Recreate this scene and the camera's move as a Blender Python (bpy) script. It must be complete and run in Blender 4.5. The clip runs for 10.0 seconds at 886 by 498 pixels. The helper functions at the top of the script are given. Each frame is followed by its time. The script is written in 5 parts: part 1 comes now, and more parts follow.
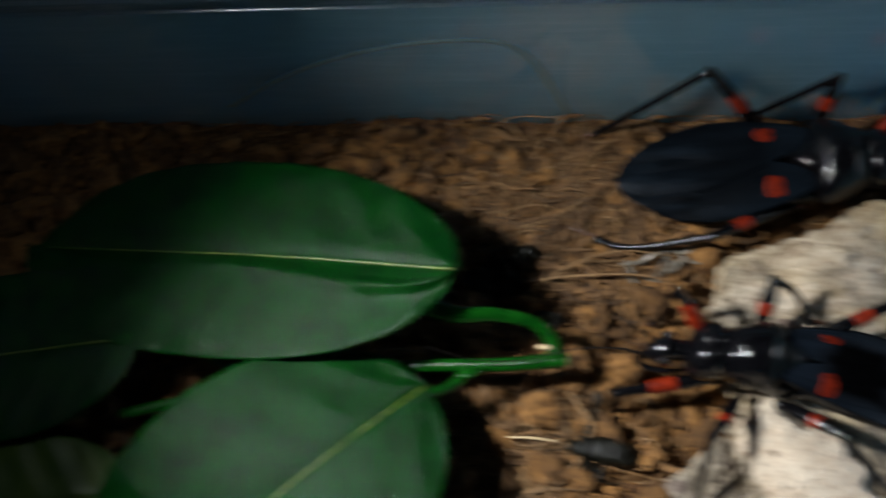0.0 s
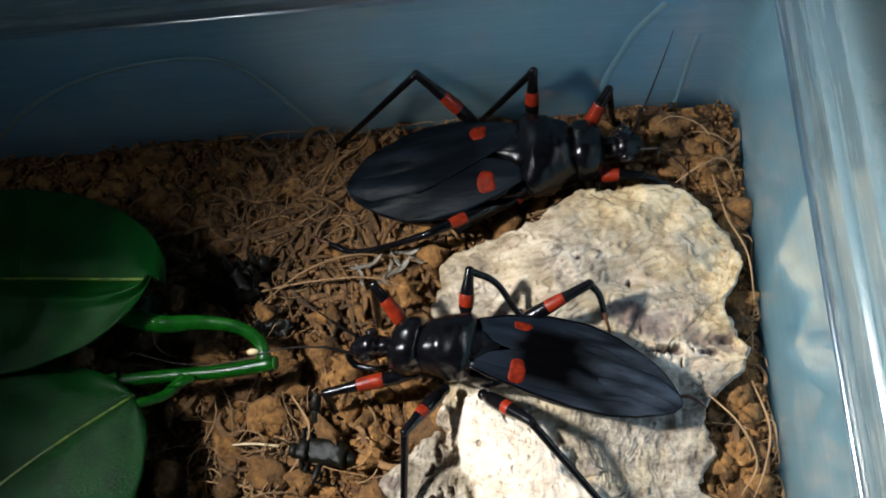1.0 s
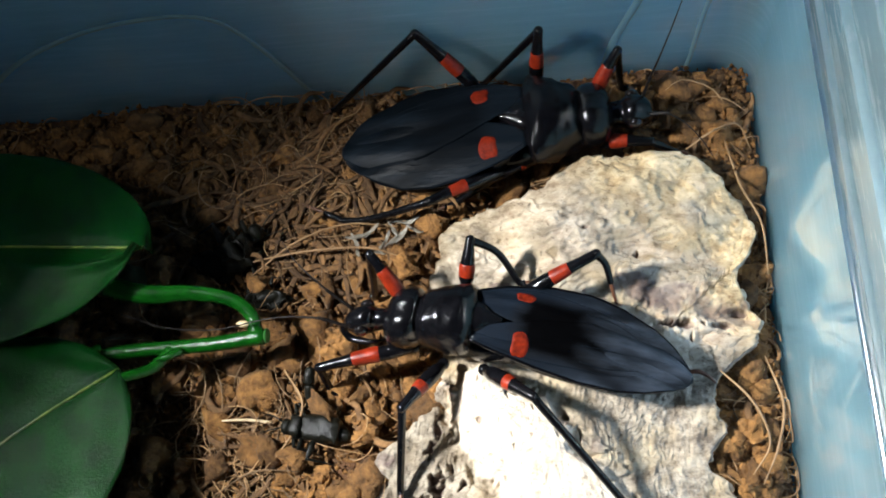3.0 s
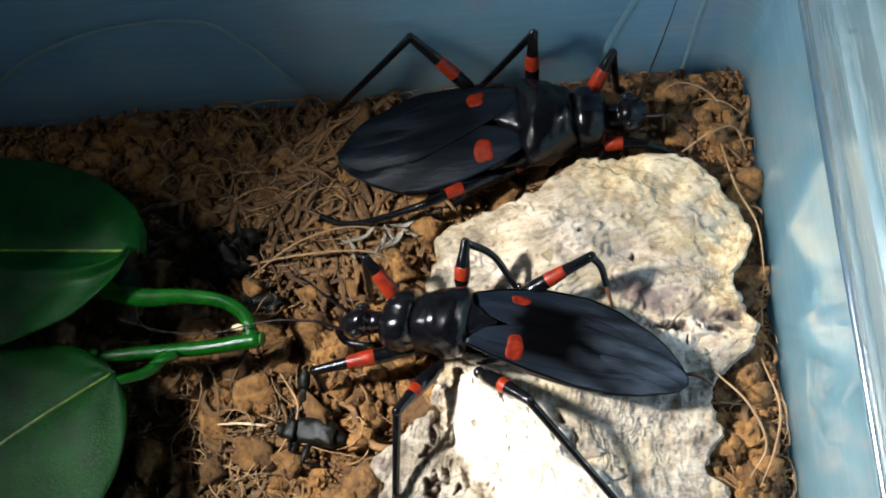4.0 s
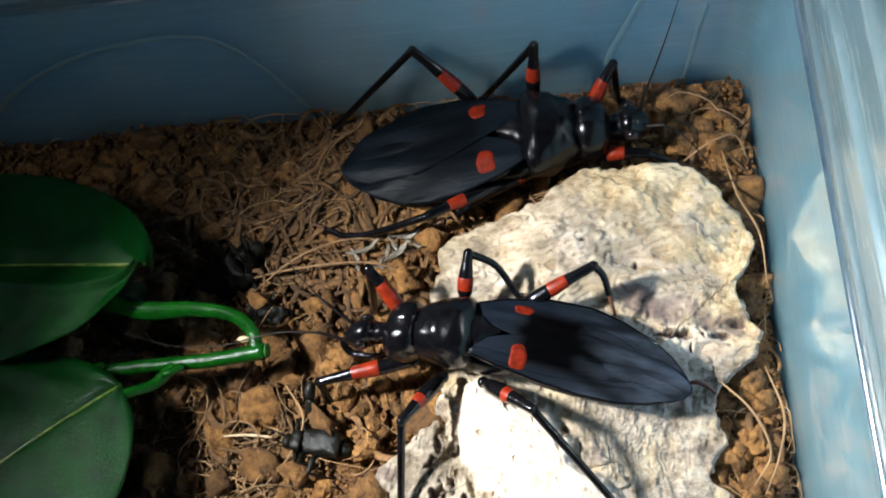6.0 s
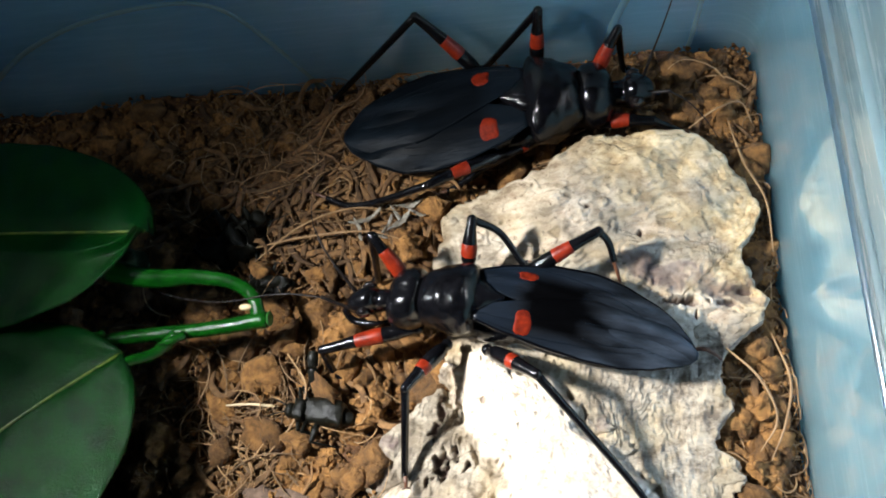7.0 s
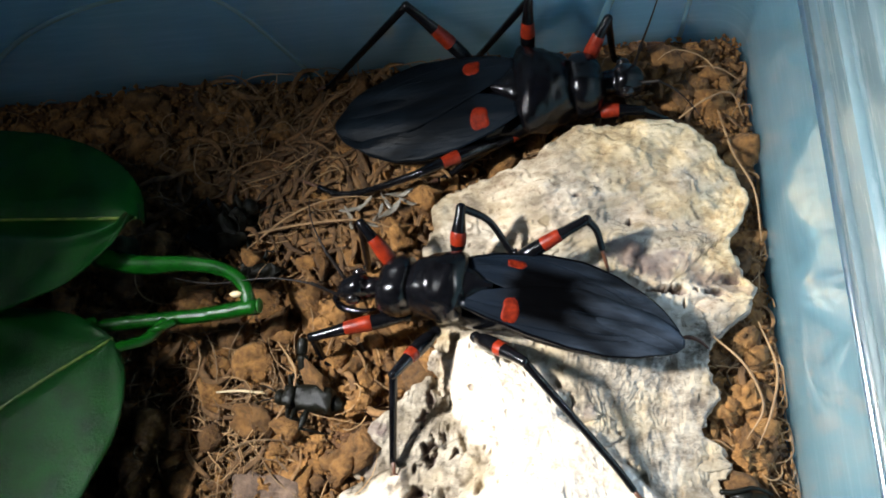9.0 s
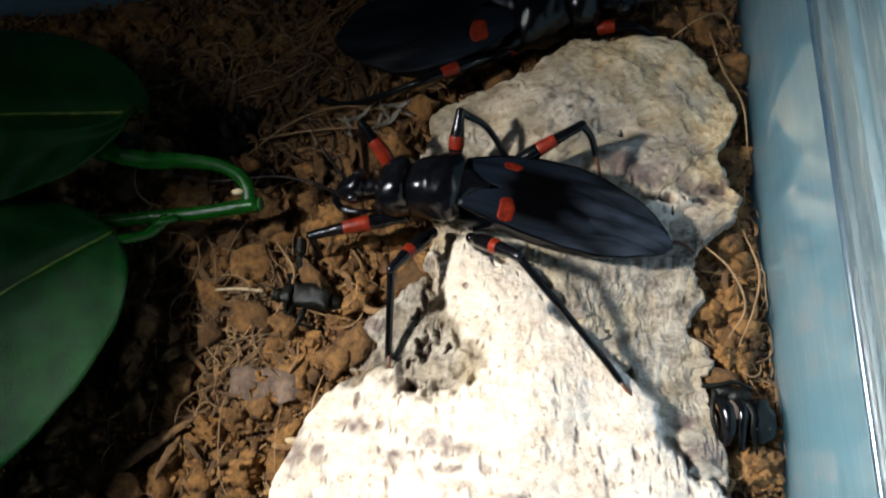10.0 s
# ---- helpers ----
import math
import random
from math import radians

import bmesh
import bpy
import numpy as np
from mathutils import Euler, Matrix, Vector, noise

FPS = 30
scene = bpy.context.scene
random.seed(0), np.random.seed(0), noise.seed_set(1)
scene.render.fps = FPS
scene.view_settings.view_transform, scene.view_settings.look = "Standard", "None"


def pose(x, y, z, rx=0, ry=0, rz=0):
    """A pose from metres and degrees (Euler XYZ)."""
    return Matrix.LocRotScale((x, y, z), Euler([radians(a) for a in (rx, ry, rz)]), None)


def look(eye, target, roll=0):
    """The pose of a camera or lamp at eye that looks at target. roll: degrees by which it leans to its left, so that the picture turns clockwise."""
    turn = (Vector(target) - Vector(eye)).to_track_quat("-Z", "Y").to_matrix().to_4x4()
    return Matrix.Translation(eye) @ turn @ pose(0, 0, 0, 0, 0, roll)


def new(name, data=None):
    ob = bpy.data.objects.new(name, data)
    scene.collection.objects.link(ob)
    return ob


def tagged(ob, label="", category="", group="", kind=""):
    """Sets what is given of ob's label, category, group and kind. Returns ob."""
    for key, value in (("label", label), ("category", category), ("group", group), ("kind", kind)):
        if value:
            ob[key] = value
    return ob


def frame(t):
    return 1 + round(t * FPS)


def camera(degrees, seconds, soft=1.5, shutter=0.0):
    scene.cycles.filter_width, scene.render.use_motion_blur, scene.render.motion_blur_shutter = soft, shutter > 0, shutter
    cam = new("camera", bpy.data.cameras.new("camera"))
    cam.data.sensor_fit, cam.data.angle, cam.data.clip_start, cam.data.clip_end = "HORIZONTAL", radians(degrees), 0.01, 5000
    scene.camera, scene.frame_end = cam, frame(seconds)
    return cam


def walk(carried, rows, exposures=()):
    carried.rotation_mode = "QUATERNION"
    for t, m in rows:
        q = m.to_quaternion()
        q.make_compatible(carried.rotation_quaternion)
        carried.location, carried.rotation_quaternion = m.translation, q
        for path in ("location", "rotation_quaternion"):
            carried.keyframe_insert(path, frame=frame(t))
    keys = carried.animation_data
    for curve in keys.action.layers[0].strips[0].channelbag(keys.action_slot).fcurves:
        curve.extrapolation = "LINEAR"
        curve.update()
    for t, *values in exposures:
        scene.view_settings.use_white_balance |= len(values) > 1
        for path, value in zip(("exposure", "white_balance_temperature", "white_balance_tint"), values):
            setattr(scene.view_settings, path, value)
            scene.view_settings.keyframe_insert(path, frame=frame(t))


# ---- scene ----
cam = camera(55, 10.0, soft=1.8, shutter=0.6)
PATH = [
    (0, (-0.03788, 0.01882, 0.11747), (-0.05277, 0.05307, 0.02470), -20.84),
    (0.1, (-0.02905, 0.01789, 0.11671), (-0.04394, 0.05288, 0.02423), -21.13),
    (0.2, (-0.01884, 0.01682, 0.11585), (-0.03350, 0.05227, 0.02350), -21.02),
    (0.3, (-0.00932, 0.01581, 0.11504), (-0.02432, 0.05242, 0.02319), -21.63),
    (0.5, (0.00020, 0.01481, 0.11422), (-0.01461, 0.05337, 0.02316), -21.36),
    (1, (0.00032, 0.01502, 0.11181), (-0.01497, 0.05395, 0.02098), -22.39),
    (1.5, (0.00086, 0.01596, 0.10918), (-0.01472, 0.05633, 0.01903), -22.03),
    (2, (0.00119, 0.01531, 0.10629), (-0.01425, 0.05335, 0.01510), -23.10),
    (2.5, (0.00099, 0.01518, 0.10572), (-0.01408, 0.05264, 0.01424), -22.79),
    (3, (-0.00060, 0.01560, 0.10670), (-0.01584, 0.05239, 0.01497), -23.14),
    (4.5, (0.00074, 0.01527, 0.10622), (-0.01537, 0.05293, 0.01499), -24.09),
    (5, (0.00029, 0.01852, 0.10838), (-0.01642, 0.05639, 0.01735), -25.08),
    (5.5, (0.00199, 0.01525, 0.10771), (-0.01494, 0.05571, 0.01784), -24.01),
    (6, (0.00117, 0.01491, 0.10676), (-0.01541, 0.05363, 0.01606), -24.39),
    (7.5, (0.00026, 0.01181, 0.10458), (-0.01615, 0.04912, 0.01326), -25.02),
    (8, (0.00068, 0.01206, 0.10504), (-0.01551, 0.04853, 0.01334), -24.71),
    (8.5, (0.00143, 0.01153, 0.10502), (-0.01571, 0.04861, 0.01374), -25.72),
    (9, (0.00182, 0.01139, 0.10467), (-0.01490, 0.04879, 0.01345), -25.05),
    (9.5, (0.00088, 0.01042, 0.10428), (-0.01515, 0.04779, 0.01292), -24.25),
    (9.7, (0.00026, 0.00685, 0.10433), (-0.01503, 0.04320, 0.01244), -23.39),
    (9.8, (-0.00027, 0.00383, 0.10438), (-0.01401, 0.03978, 0.01209), -21.19),
    (10, (-0.00071, 0.00127, 0.10443), (-0.01465, 0.03656, 0.01190), -21.24),
]
walk(cam, [(t, look(eye, aim, roll)) for t, eye, aim, roll in PATH], [(0, -0.85), (0.3, -0.7), (0.5, -0.55), (1.0, -0.48), (1.6, -0.25), (2.2, 0.0), (9.2, 0.0), (9.6, -0.1), (10, -0.35)])

# ------------------------------------------------------------------ light
MM = 0.001
world = bpy.data.worlds.new("dim_room")
scene.world = world
world.use_nodes = True
world.node_tree.nodes["Background"].inputs["Color"].default_value = (0.55, 0.78, 1.0, 1)
world.node_tree.nodes["Background"].inputs["Strength"].default_value = 0.007
TORCH_POWER, TORCH_SPILL = 1680.0, 60.0


# ------------------------------------------------------------------ helpers
def mesh_object(name, verts, faces, material, parent=None, label="", smooth=True):
    """One mesh object from vertices in millimetres."""
    data = bpy.data.meshes.new(name)
    data.from_pydata((np.asarray(verts, float) * MM).tolist(), [], faces if isinstance(faces, list) else faces.tolist())
    if smooth:
        data.polygons.foreach_set("use_smooth", [True] * len(data.polygons))
    data.materials.append(material)
    data.update()
    ob = new(name, data)
    if parent is not None:
        ob.parent = parent
    if label:
        tagged(ob, label)
    return ob


def empty(name, m=None):
    ob = new(name)
    ob.empty_display_size = 0.005
    if m is not None:
        ob.matrix_world = m
    return ob


def spline(points, n):
    """n points along a smooth curve through the given ones."""
    p = np.asarray(points, float)
    if len(p) == 2:
        u = np.linspace(0, 1, n)[:, None]
        return p[0] * (1 - u) + p[1] * u
    p = np.vstack([2 * p[0] - p[1], p, 2 * p[-1] - p[-2]])
    out = []
    for u in np.linspace(0, len(p) - 3 - 1e-6, n):
        i, f = int(u), u - int(u)
        a, b, c, d = p[i:i + 4]
        out.append(0.5 * (2 * b + (c - a) * f + (2 * a - 5 * b + 4 * c - d) * f * f + (3 * b - a - 3 * c + d) * f ** 3))
    return np.array(out)


def tube(points, radii, sides=8, n=None, flat=1.0):
    """A closed tube along a smooth curve, with radii interpolated along it."""
    n = n or max(6, 4 * len(points))
    c = spline(points, n)
    r = np.interp(np.linspace(0, 1, n), np.linspace(0, 1, len(radii)), radii)
    t = np.gradient(c, axis=0)
    t /= np.linalg.norm(t, axis=1)[:, None] + 1e-12
    up = np.array([0.0, 0.0, 1.0]) if abs(t[0][2]) < 0.9 else np.array([1.0, 0, 0])
    verts, faces = [], []
    for i in range(n):
        s = np.cross(t[i], up)
        s /= np.linalg.norm(s) + 1e-12
        up = np.cross(s, t[i])
        for k in range(sides):
            a = 2 * math.pi * k / sides
            verts.append(c[i] + r[i] * (math.cos(a) * s + flat * math.sin(a) * up))
    for i in range(n - 1):
        for k in range(sides):
            k2 = (k + 1) % sides
            faces.append([i * sides + k, i * sides + k2, (i + 1) * sides + k2, (i + 1) * sides + k])
    verts += [c[0] - t[0] * r[0] * 0.5, c[-1] + t[-1] * r[-1] * 0.5]
    a, b = len(verts) - 2, len(verts) - 1
    for k in range(sides):
        k2 = (k + 1) % sides
        faces.append([a, k2, k])
        faces.append([b, (n - 1) * sides + k, (n - 1) * sides + k2])
    return verts, faces


def join(*some):
    """Several (verts, faces) as one."""
    verts, faces = [], []
    for v, f in some:
        base = len(verts)
        verts += [tuple(p) for p in v]
        faces += [[i + base for i in face] for face in f]
    return verts, faces


def loft(rows, sides=20, n=28, power=2.2):
    """A body along x: rows of (x, half width, top z, bottom z, y shift)."""
    rows = np.asarray(rows, float)
    order = np.argsort(rows[:, 0])
    fine = spline(rows[order], n)
    verts, faces = [], []
    for x, w, top, low, dy in fine:
        w, mid, h = max(w, 0.03), (top + low) / 2, max((top - low) / 2, 0.03)
        for k in range(sides):
            a = 2 * math.pi * k / sides
            ca, sa = math.cos(a), math.sin(a)
            verts.append((x, dy + w * math.copysign(abs(ca) ** (2 / power), ca), mid + h * math.copysign(abs(sa) ** (2 / power), sa)))
    for i in range(n - 1):
        for k in range(sides):
            k2 = (k + 1) % sides
            faces.append([i * sides + k, (i + 1) * sides + k, (i + 1) * sides + k2, i * sides + k2])
    faces.append(list(range(sides)))
    faces.append([(n - 1) * sides + k for k in reversed(range(sides))])
    return verts, faces


def ball(c, r, rings=10, sides=14):
    """An ellipsoid with centre c and half axes r."""
    verts, faces = [], []
    for i in range(rings + 1):
        b = math.pi * i / rings
        for k in range(sides):
            a = 2 * math.pi * k / sides
            verts.append((c[0] + r[0] * math.sin(b) * math.cos(a), c[1] + r[1] * math.sin(b) * math.sin(a), c[2] - r[2] * math.cos(b)))
    for i in range(rings):
        for k in range(sides):
            k2 = (k + 1) % sides
            faces.append([i * sides + k, i * sides + k2, (i + 1) * sides + k2, (i + 1) * sides + k])
    return verts, faces


def wobble(verts, size, amount, seed=0.0):
    """Pushes vertices about by smooth noise of the given size and amount."""
    out = []
    for v in verts:
        p = Vector(v)
        out.append(tuple(p + amount * noise.noise_vector(p / size + Vector((seed, 3.1 * seed, -seed)))))
    return out


# ------------------------------------------------------------------ materials
def material(name, rough=0.5, metallic=0.0, coat=0.0, ior=1.5):
    """A material with its node tree and its Principled node."""
    m = bpy.data.materials.new(name)
    m.use_nodes = True
    b = m.node_tree.nodes["Principled BSDF"]
    b.inputs["Roughness"].default_value = rough
    b.inputs["Metallic"].default_value = metallic
    b.inputs["IOR"].default_value = ior
    b.inputs["Coat Weight"].default_value = coat
    b.inputs["Coat Roughness"].default_value = 0.12
    return m, m.node_tree, b


def noise_node(tree, size_mm, detail=4.0, rough=0.6, stretch=None):
    """A noise texture with features of the given size, in object space."""
    co = tree.nodes.new("ShaderNodeTexCoord")
    mp = tree.nodes.new("ShaderNodeMapping")
    mp.inputs["Scale"].default_value = stretch or (1, 1, 1)
    tex = tree.nodes.new("ShaderNodeTexNoise")
    tex.inputs["Scale"].default_value = 1000.0 / size_mm
    tex.inputs["Detail"].default_value = detail
    tex.inputs["Roughness"].default_value = rough
    tree.links.new(co.outputs["Object"], mp.inputs["Vector"])
    tree.links.new(mp.outputs["Vector"], tex.inputs["Vector"])
    return tex


def ramp_node(tree, source, stops):
    r = tree.nodes.new("ShaderNodeValToRGB")
    while len(r.color_ramp.elements) < len(stops):
        r.color_ramp.elements.new(0.5)
    for e, (at, colour) in zip(r.color_ramp.elements, stops):
        e.position, e.color = at, (*colour, 1)
    tree.links.new(source, r.inputs["Fac"])
    return r


def bump_node(tree, b, source, depth_mm, strength=1.0):
    n = tree.nodes.new("ShaderNodeBump")
    n.inputs["Distance"].default_value = depth_mm * MM
    n.inputs["Strength"].default_value = strength
    tree.links.new(source, n.inputs["Height"])
    tree.links.new(n.outputs["Normal"], b.inputs["Normal"])
    return n


def mottled(name, dark, light, size_mm, rough, bump_mm=0.0, bump_size=None, coat=0.0, island=0.0, ior=1.5, stretch=None, rough_var=0.0):
    """A surface that varies between two colours, with fine relief; island: how far loose pieces differ in brightness."""
    m, tree, b = material(name, rough, 0, coat, ior)
    tex = noise_node(tree, size_mm, stretch=stretch)
    colour = ramp_node(tree, tex.outputs["Fac"], [(0.3, dark), (0.7, light)]).outputs["Color"]
    if island:
        geo = tree.nodes.new("ShaderNodeNewGeometry")
        shade = tree.nodes.new("ShaderNodeMapRange")
        shade.inputs["To Min"].default_value, shade.inputs["To Max"].default_value = 1 - island, 1 + island
        tree.links.new(geo.outputs["Random Per Island"], shade.inputs["Value"])
        mix = tree.nodes.new("ShaderNodeMix")
        mix.data_type, mix.blend_type = "RGBA", "MULTIPLY"
        mix.inputs["Factor"].default_value = 1.0
        tree.links.new(colour, mix.inputs["A"])
        tree.links.new(shade.outputs["Result"], mix.inputs["B"])
        colour = mix.outputs["Result"]
    tree.links.new(colour, b.inputs["Base Color"])
    if rough_var:
        rv = tree.nodes.new("ShaderNodeMapRange")
        rv.inputs["To Min"].default_value, rv.inputs["To Max"].default_value = rough - rough_var, rough + rough_var
        tree.links.new(noise_node(tree, size_mm * 0.4).outputs["Fac"], rv.inputs["Value"])
        tree.links.new(rv.outputs["Result"], b.inputs["Roughness"])
    if bump_mm:
        bump_node(tree, b, noise_node(tree, bump_size or size_mm / 4, detail=6, rough=0.65, stretch=stretch).outputs["Fac"], bump_mm)
    return m


SHELL = mottled("black_shell", (0.0012, 0.0012, 0.0016), (0.004, 0.004, 0.005), 1.5, 0.16, 0.05, 0.5, coat=0.1, rough_var=0.06, ior=1.42)
SHELL_DULL = mottled("dull_black_shell", (0.001, 0.001, 0.0014), (0.004, 0.004, 0.005), 2.0, 0.15, 0.05, 0.35, rough_var=0.07, ior=1.42)
RED = mottled("red_band", (0.10, 0.007, 0.002), (0.26, 0.022, 0.005), 0.9, 0.34, 0.05, 0.3, ior=1.38)
SPOT = mottled("red_spot", (0.06, 0.005, 0.002), (0.19, 0.016, 0.004), 0.8, 0.55, 0.06, 0.3, ior=1.15)
TARSUS = mottled("brown_foot", (0.05, 0.018, 0.008), (0.12, 0.045, 0.02), 0.8, 0.4)
FEELER = mottled("dark_feeler", (0.004, 0.003, 0.003), (0.012, 0.008, 0.006), 1.0, 0.5, ior=1.3)
EYE = mottled("dark_eye", (0.004, 0.003, 0.003), (0.01, 0.008, 0.008), 0.5, 0.12, coat=0.5)
SOIL = mottled("coir_soil", (0.035, 0.014, 0.005), (0.15, 0.066, 0.022), 1.6, 0.9, 0.35, 0.5)
CHUNK = mottled("coir_chunk", (0.085, 0.036, 0.008), (0.31, 0.146, 0.038), 1.1, 0.9, 0.7, 0.55, island=0.5)
FIBRE = mottled("coir_fibre", (0.16, 0.085, 0.032), (0.36, 0.21, 0.09), 3.0, 0.6, island=0.5)
STRIPS = mottled("coir_strip", (0.062, 0.028, 0.009), (0.22, 0.112, 0.038), 1.2, 0.85, 0.25, 0.5, island=0.45, stretch=(1, 1, 1))
STRAW = mottled("pale_straw", (0.45, 0.33, 0.17), (0.62, 0.48, 0.28), 1.0, 0.5)
LEAF = mottled("green_leaf", (0.0006, 0.018, 0.0022), (0.0020, 0.038, 0.0042), 4.0, 0.17, 0.16, 0.28, rough_var=0.06, ior=1.29)
LEAF_OLD = mottled("olive_leaf", (0.02, 0.05, 0.008), (0.05, 0.085, 0.012), 5.0, 0.34, 0.10, 0.9)
VEIN = mottled("yellow_green_vein", (0.006, 0.05, 0.005), (0.15, 0.20, 0.025), 0.9, 0.4)
STEM = mottled("green_stem", (0.001, 0.028, 0.002), (0.004, 0.066, 0.004), 2.0, 0.22, 0.14, 1.0, rough_var=0.08, ior=1.4)
SHEATH = mottled("dry_sheath", (0.012, 0.030, 0.010), (0.05, 0.060, 0.028), 1.0, 0.45, 0.2, 0.5)
CUT = mottled("cut_stem", (0.006, 0.07, 0.006), (0.02, 0.12, 0.012), 1.0, 0.5)
CARCASS = mottled("cricket_husk", (0.0015, 0.0016, 0.0012), (0.0085, 0.0085, 0.0055), 1.0, 0.38, 0.12, 0.5, rough_var=0.18, ior=1.3)
CHITIN = mottled("pale_chitin", (0.10, 0.085, 0.06), (0.30, 0.265, 0.21), 0.9, 0.3)
CHIP = mottled("weathered_chip", (0.06, 0.036, 0.024), (0.22, 0.14, 0.09), 1.6, 0.85, 0.4, 0.6)
BLACK_METAL = mottled("black_metal", (0.01, 0.01, 0.01), (0.02, 0.02, 0.02), 5.0, 0.6)


def wing_skin(name, leather, smoke_sheen, ior):
    """A folded forewing: satin leathery base, velvet black patch and smoky veined membrane with its bluish sheen
    painted in, by the mesh's own attributes.
    """
    m, tree, b = material(name, 0.4, 0, 0, ior)
    grain = noise_node(tree, 2.6, detail=6, rough=0.7, stretch=(0.18, 1, 1))

    def layered(below, key, above):
        at = tree.nodes.new("ShaderNodeAttribute")
        at.attribute_name = key
        mix = tree.nodes.new("ShaderNodeMix")
        mix.data_type = "RGBA"
        tree.links.new(at.outputs["Fac"], mix.inputs["Factor"])
        tree.links.new(below, mix.inputs["A"])
        tree.links.new(above, mix.inputs["B"])
        return mix.outputs["Result"]

    tone = lambda c, low: ramp_node(tree, grain.outputs["Fac"], [(0.36, tuple(q * low for q in c)), (0.62, c)]).outputs["Color"]
    colour = layered(tone(leather, 0.5), "smoke_sheen", tone(smoke_sheen, 0.12))
    colour = layered(colour, "velvet", tone((0.0010, 0.0010, 0.0012), 0.5))
    tree.links.new(colour, b.inputs["Base Color"])
    matt = tree.nodes.new("ShaderNodeAttribute")
    matt.attribute_name = "velvet"
    rough = tree.nodes.new("ShaderNodeMapRange")
    rough.inputs["To Min"].default_value, rough.inputs["To Max"].default_value = 0.36, 0.75
    tree.links.new(matt.outputs["Fac"], rough.inputs["Value"])
    tree.links.new(rough.outputs["Result"], b.inputs["Roughness"])
    gloss = tree.nodes.new("ShaderNodeMapRange")
    gloss.inputs["To Min"].default_value, gloss.inputs["To Max"].default_value = 0.5, 0.02
    tree.links.new(matt.outputs["Fac"], gloss.inputs["Value"])
    tree.links.new(gloss.outputs["Result"], b.inputs["Specular IOR Level"])
    bump_node(tree, b, noise_node(tree, 0.8, detail=5, rough=0.6, stretch=(0.2, 1, 1)).outputs["Fac"], 0.12)
    return m


WING = wing_skin("dark_wing", (0.0050, 0.0080, 0.0115), (0.0075, 0.0115, 0.016), 1.13)
MEMBRANE = wing_skin("smoky_sheen_wing", (0.0060, 0.0095, 0.0150), (0.038, 0.047, 0.060), 1.30)


def plastic(name, deep, pale, haze=0.05):
    """Cloudy plastic: milky body colour under a clear skin with fine scuffs."""
    m, tree, b = material(name, 0.1, 0, 1.0, 1.5)
    b.inputs["Coat IOR"].default_value = 2.5
    b.inputs["Coat Roughness"].default_value = haze
    b.inputs["Subsurface Weight"].default_value = 1.0
    b.inputs["Subsurface Radius"].default_value = (0.036, 0.040, 0.044)
    b.inputs["Subsurface Scale"].default_value = 1.0
    tex = noise_node(tree, 30, detail=3, stretch=(1, 1, 0.35))
    colour = ramp_node(tree, tex.outputs["Fac"], [(0.3, deep), (0.7, pale)])
    scuff = noise_node(tree, 7, detail=8, rough=0.72, stretch=(0.5, 0.5, 7))
    worn = ramp_node(tree, scuff.outputs["Fac"], [(0.34, (0.92, 0.94, 0.96)), (0.52, (1, 1, 1)), (0.70, (1.22, 1.13, 1.10))])
    tone = tree.nodes.new("ShaderNodeMix")
    tone.data_type, tone.blend_type = "RGBA", "MULTIPLY"
    tone.inputs["Factor"].default_value = 1.0
    tree.links.new(colour.outputs["Color"], tone.inputs["A"])
    tree.links.new(worn.outputs["Color"], tone.inputs["B"])
    tree.links.new(tone.outputs["Result"], b.inputs["Base Color"])
    rough = ramp_node(tree, scuff.outputs["Fac"], [(0.45, (haze + 0.02,) * 3), (0.75, (haze + 0.27,) * 3)])
    tree.links.new(rough.outputs["Color"], b.inputs["Roughness"])
    bump_node(tree, b, noise_node(tree, 9, detail=2).outputs["Fac"], 0.03)
    return m


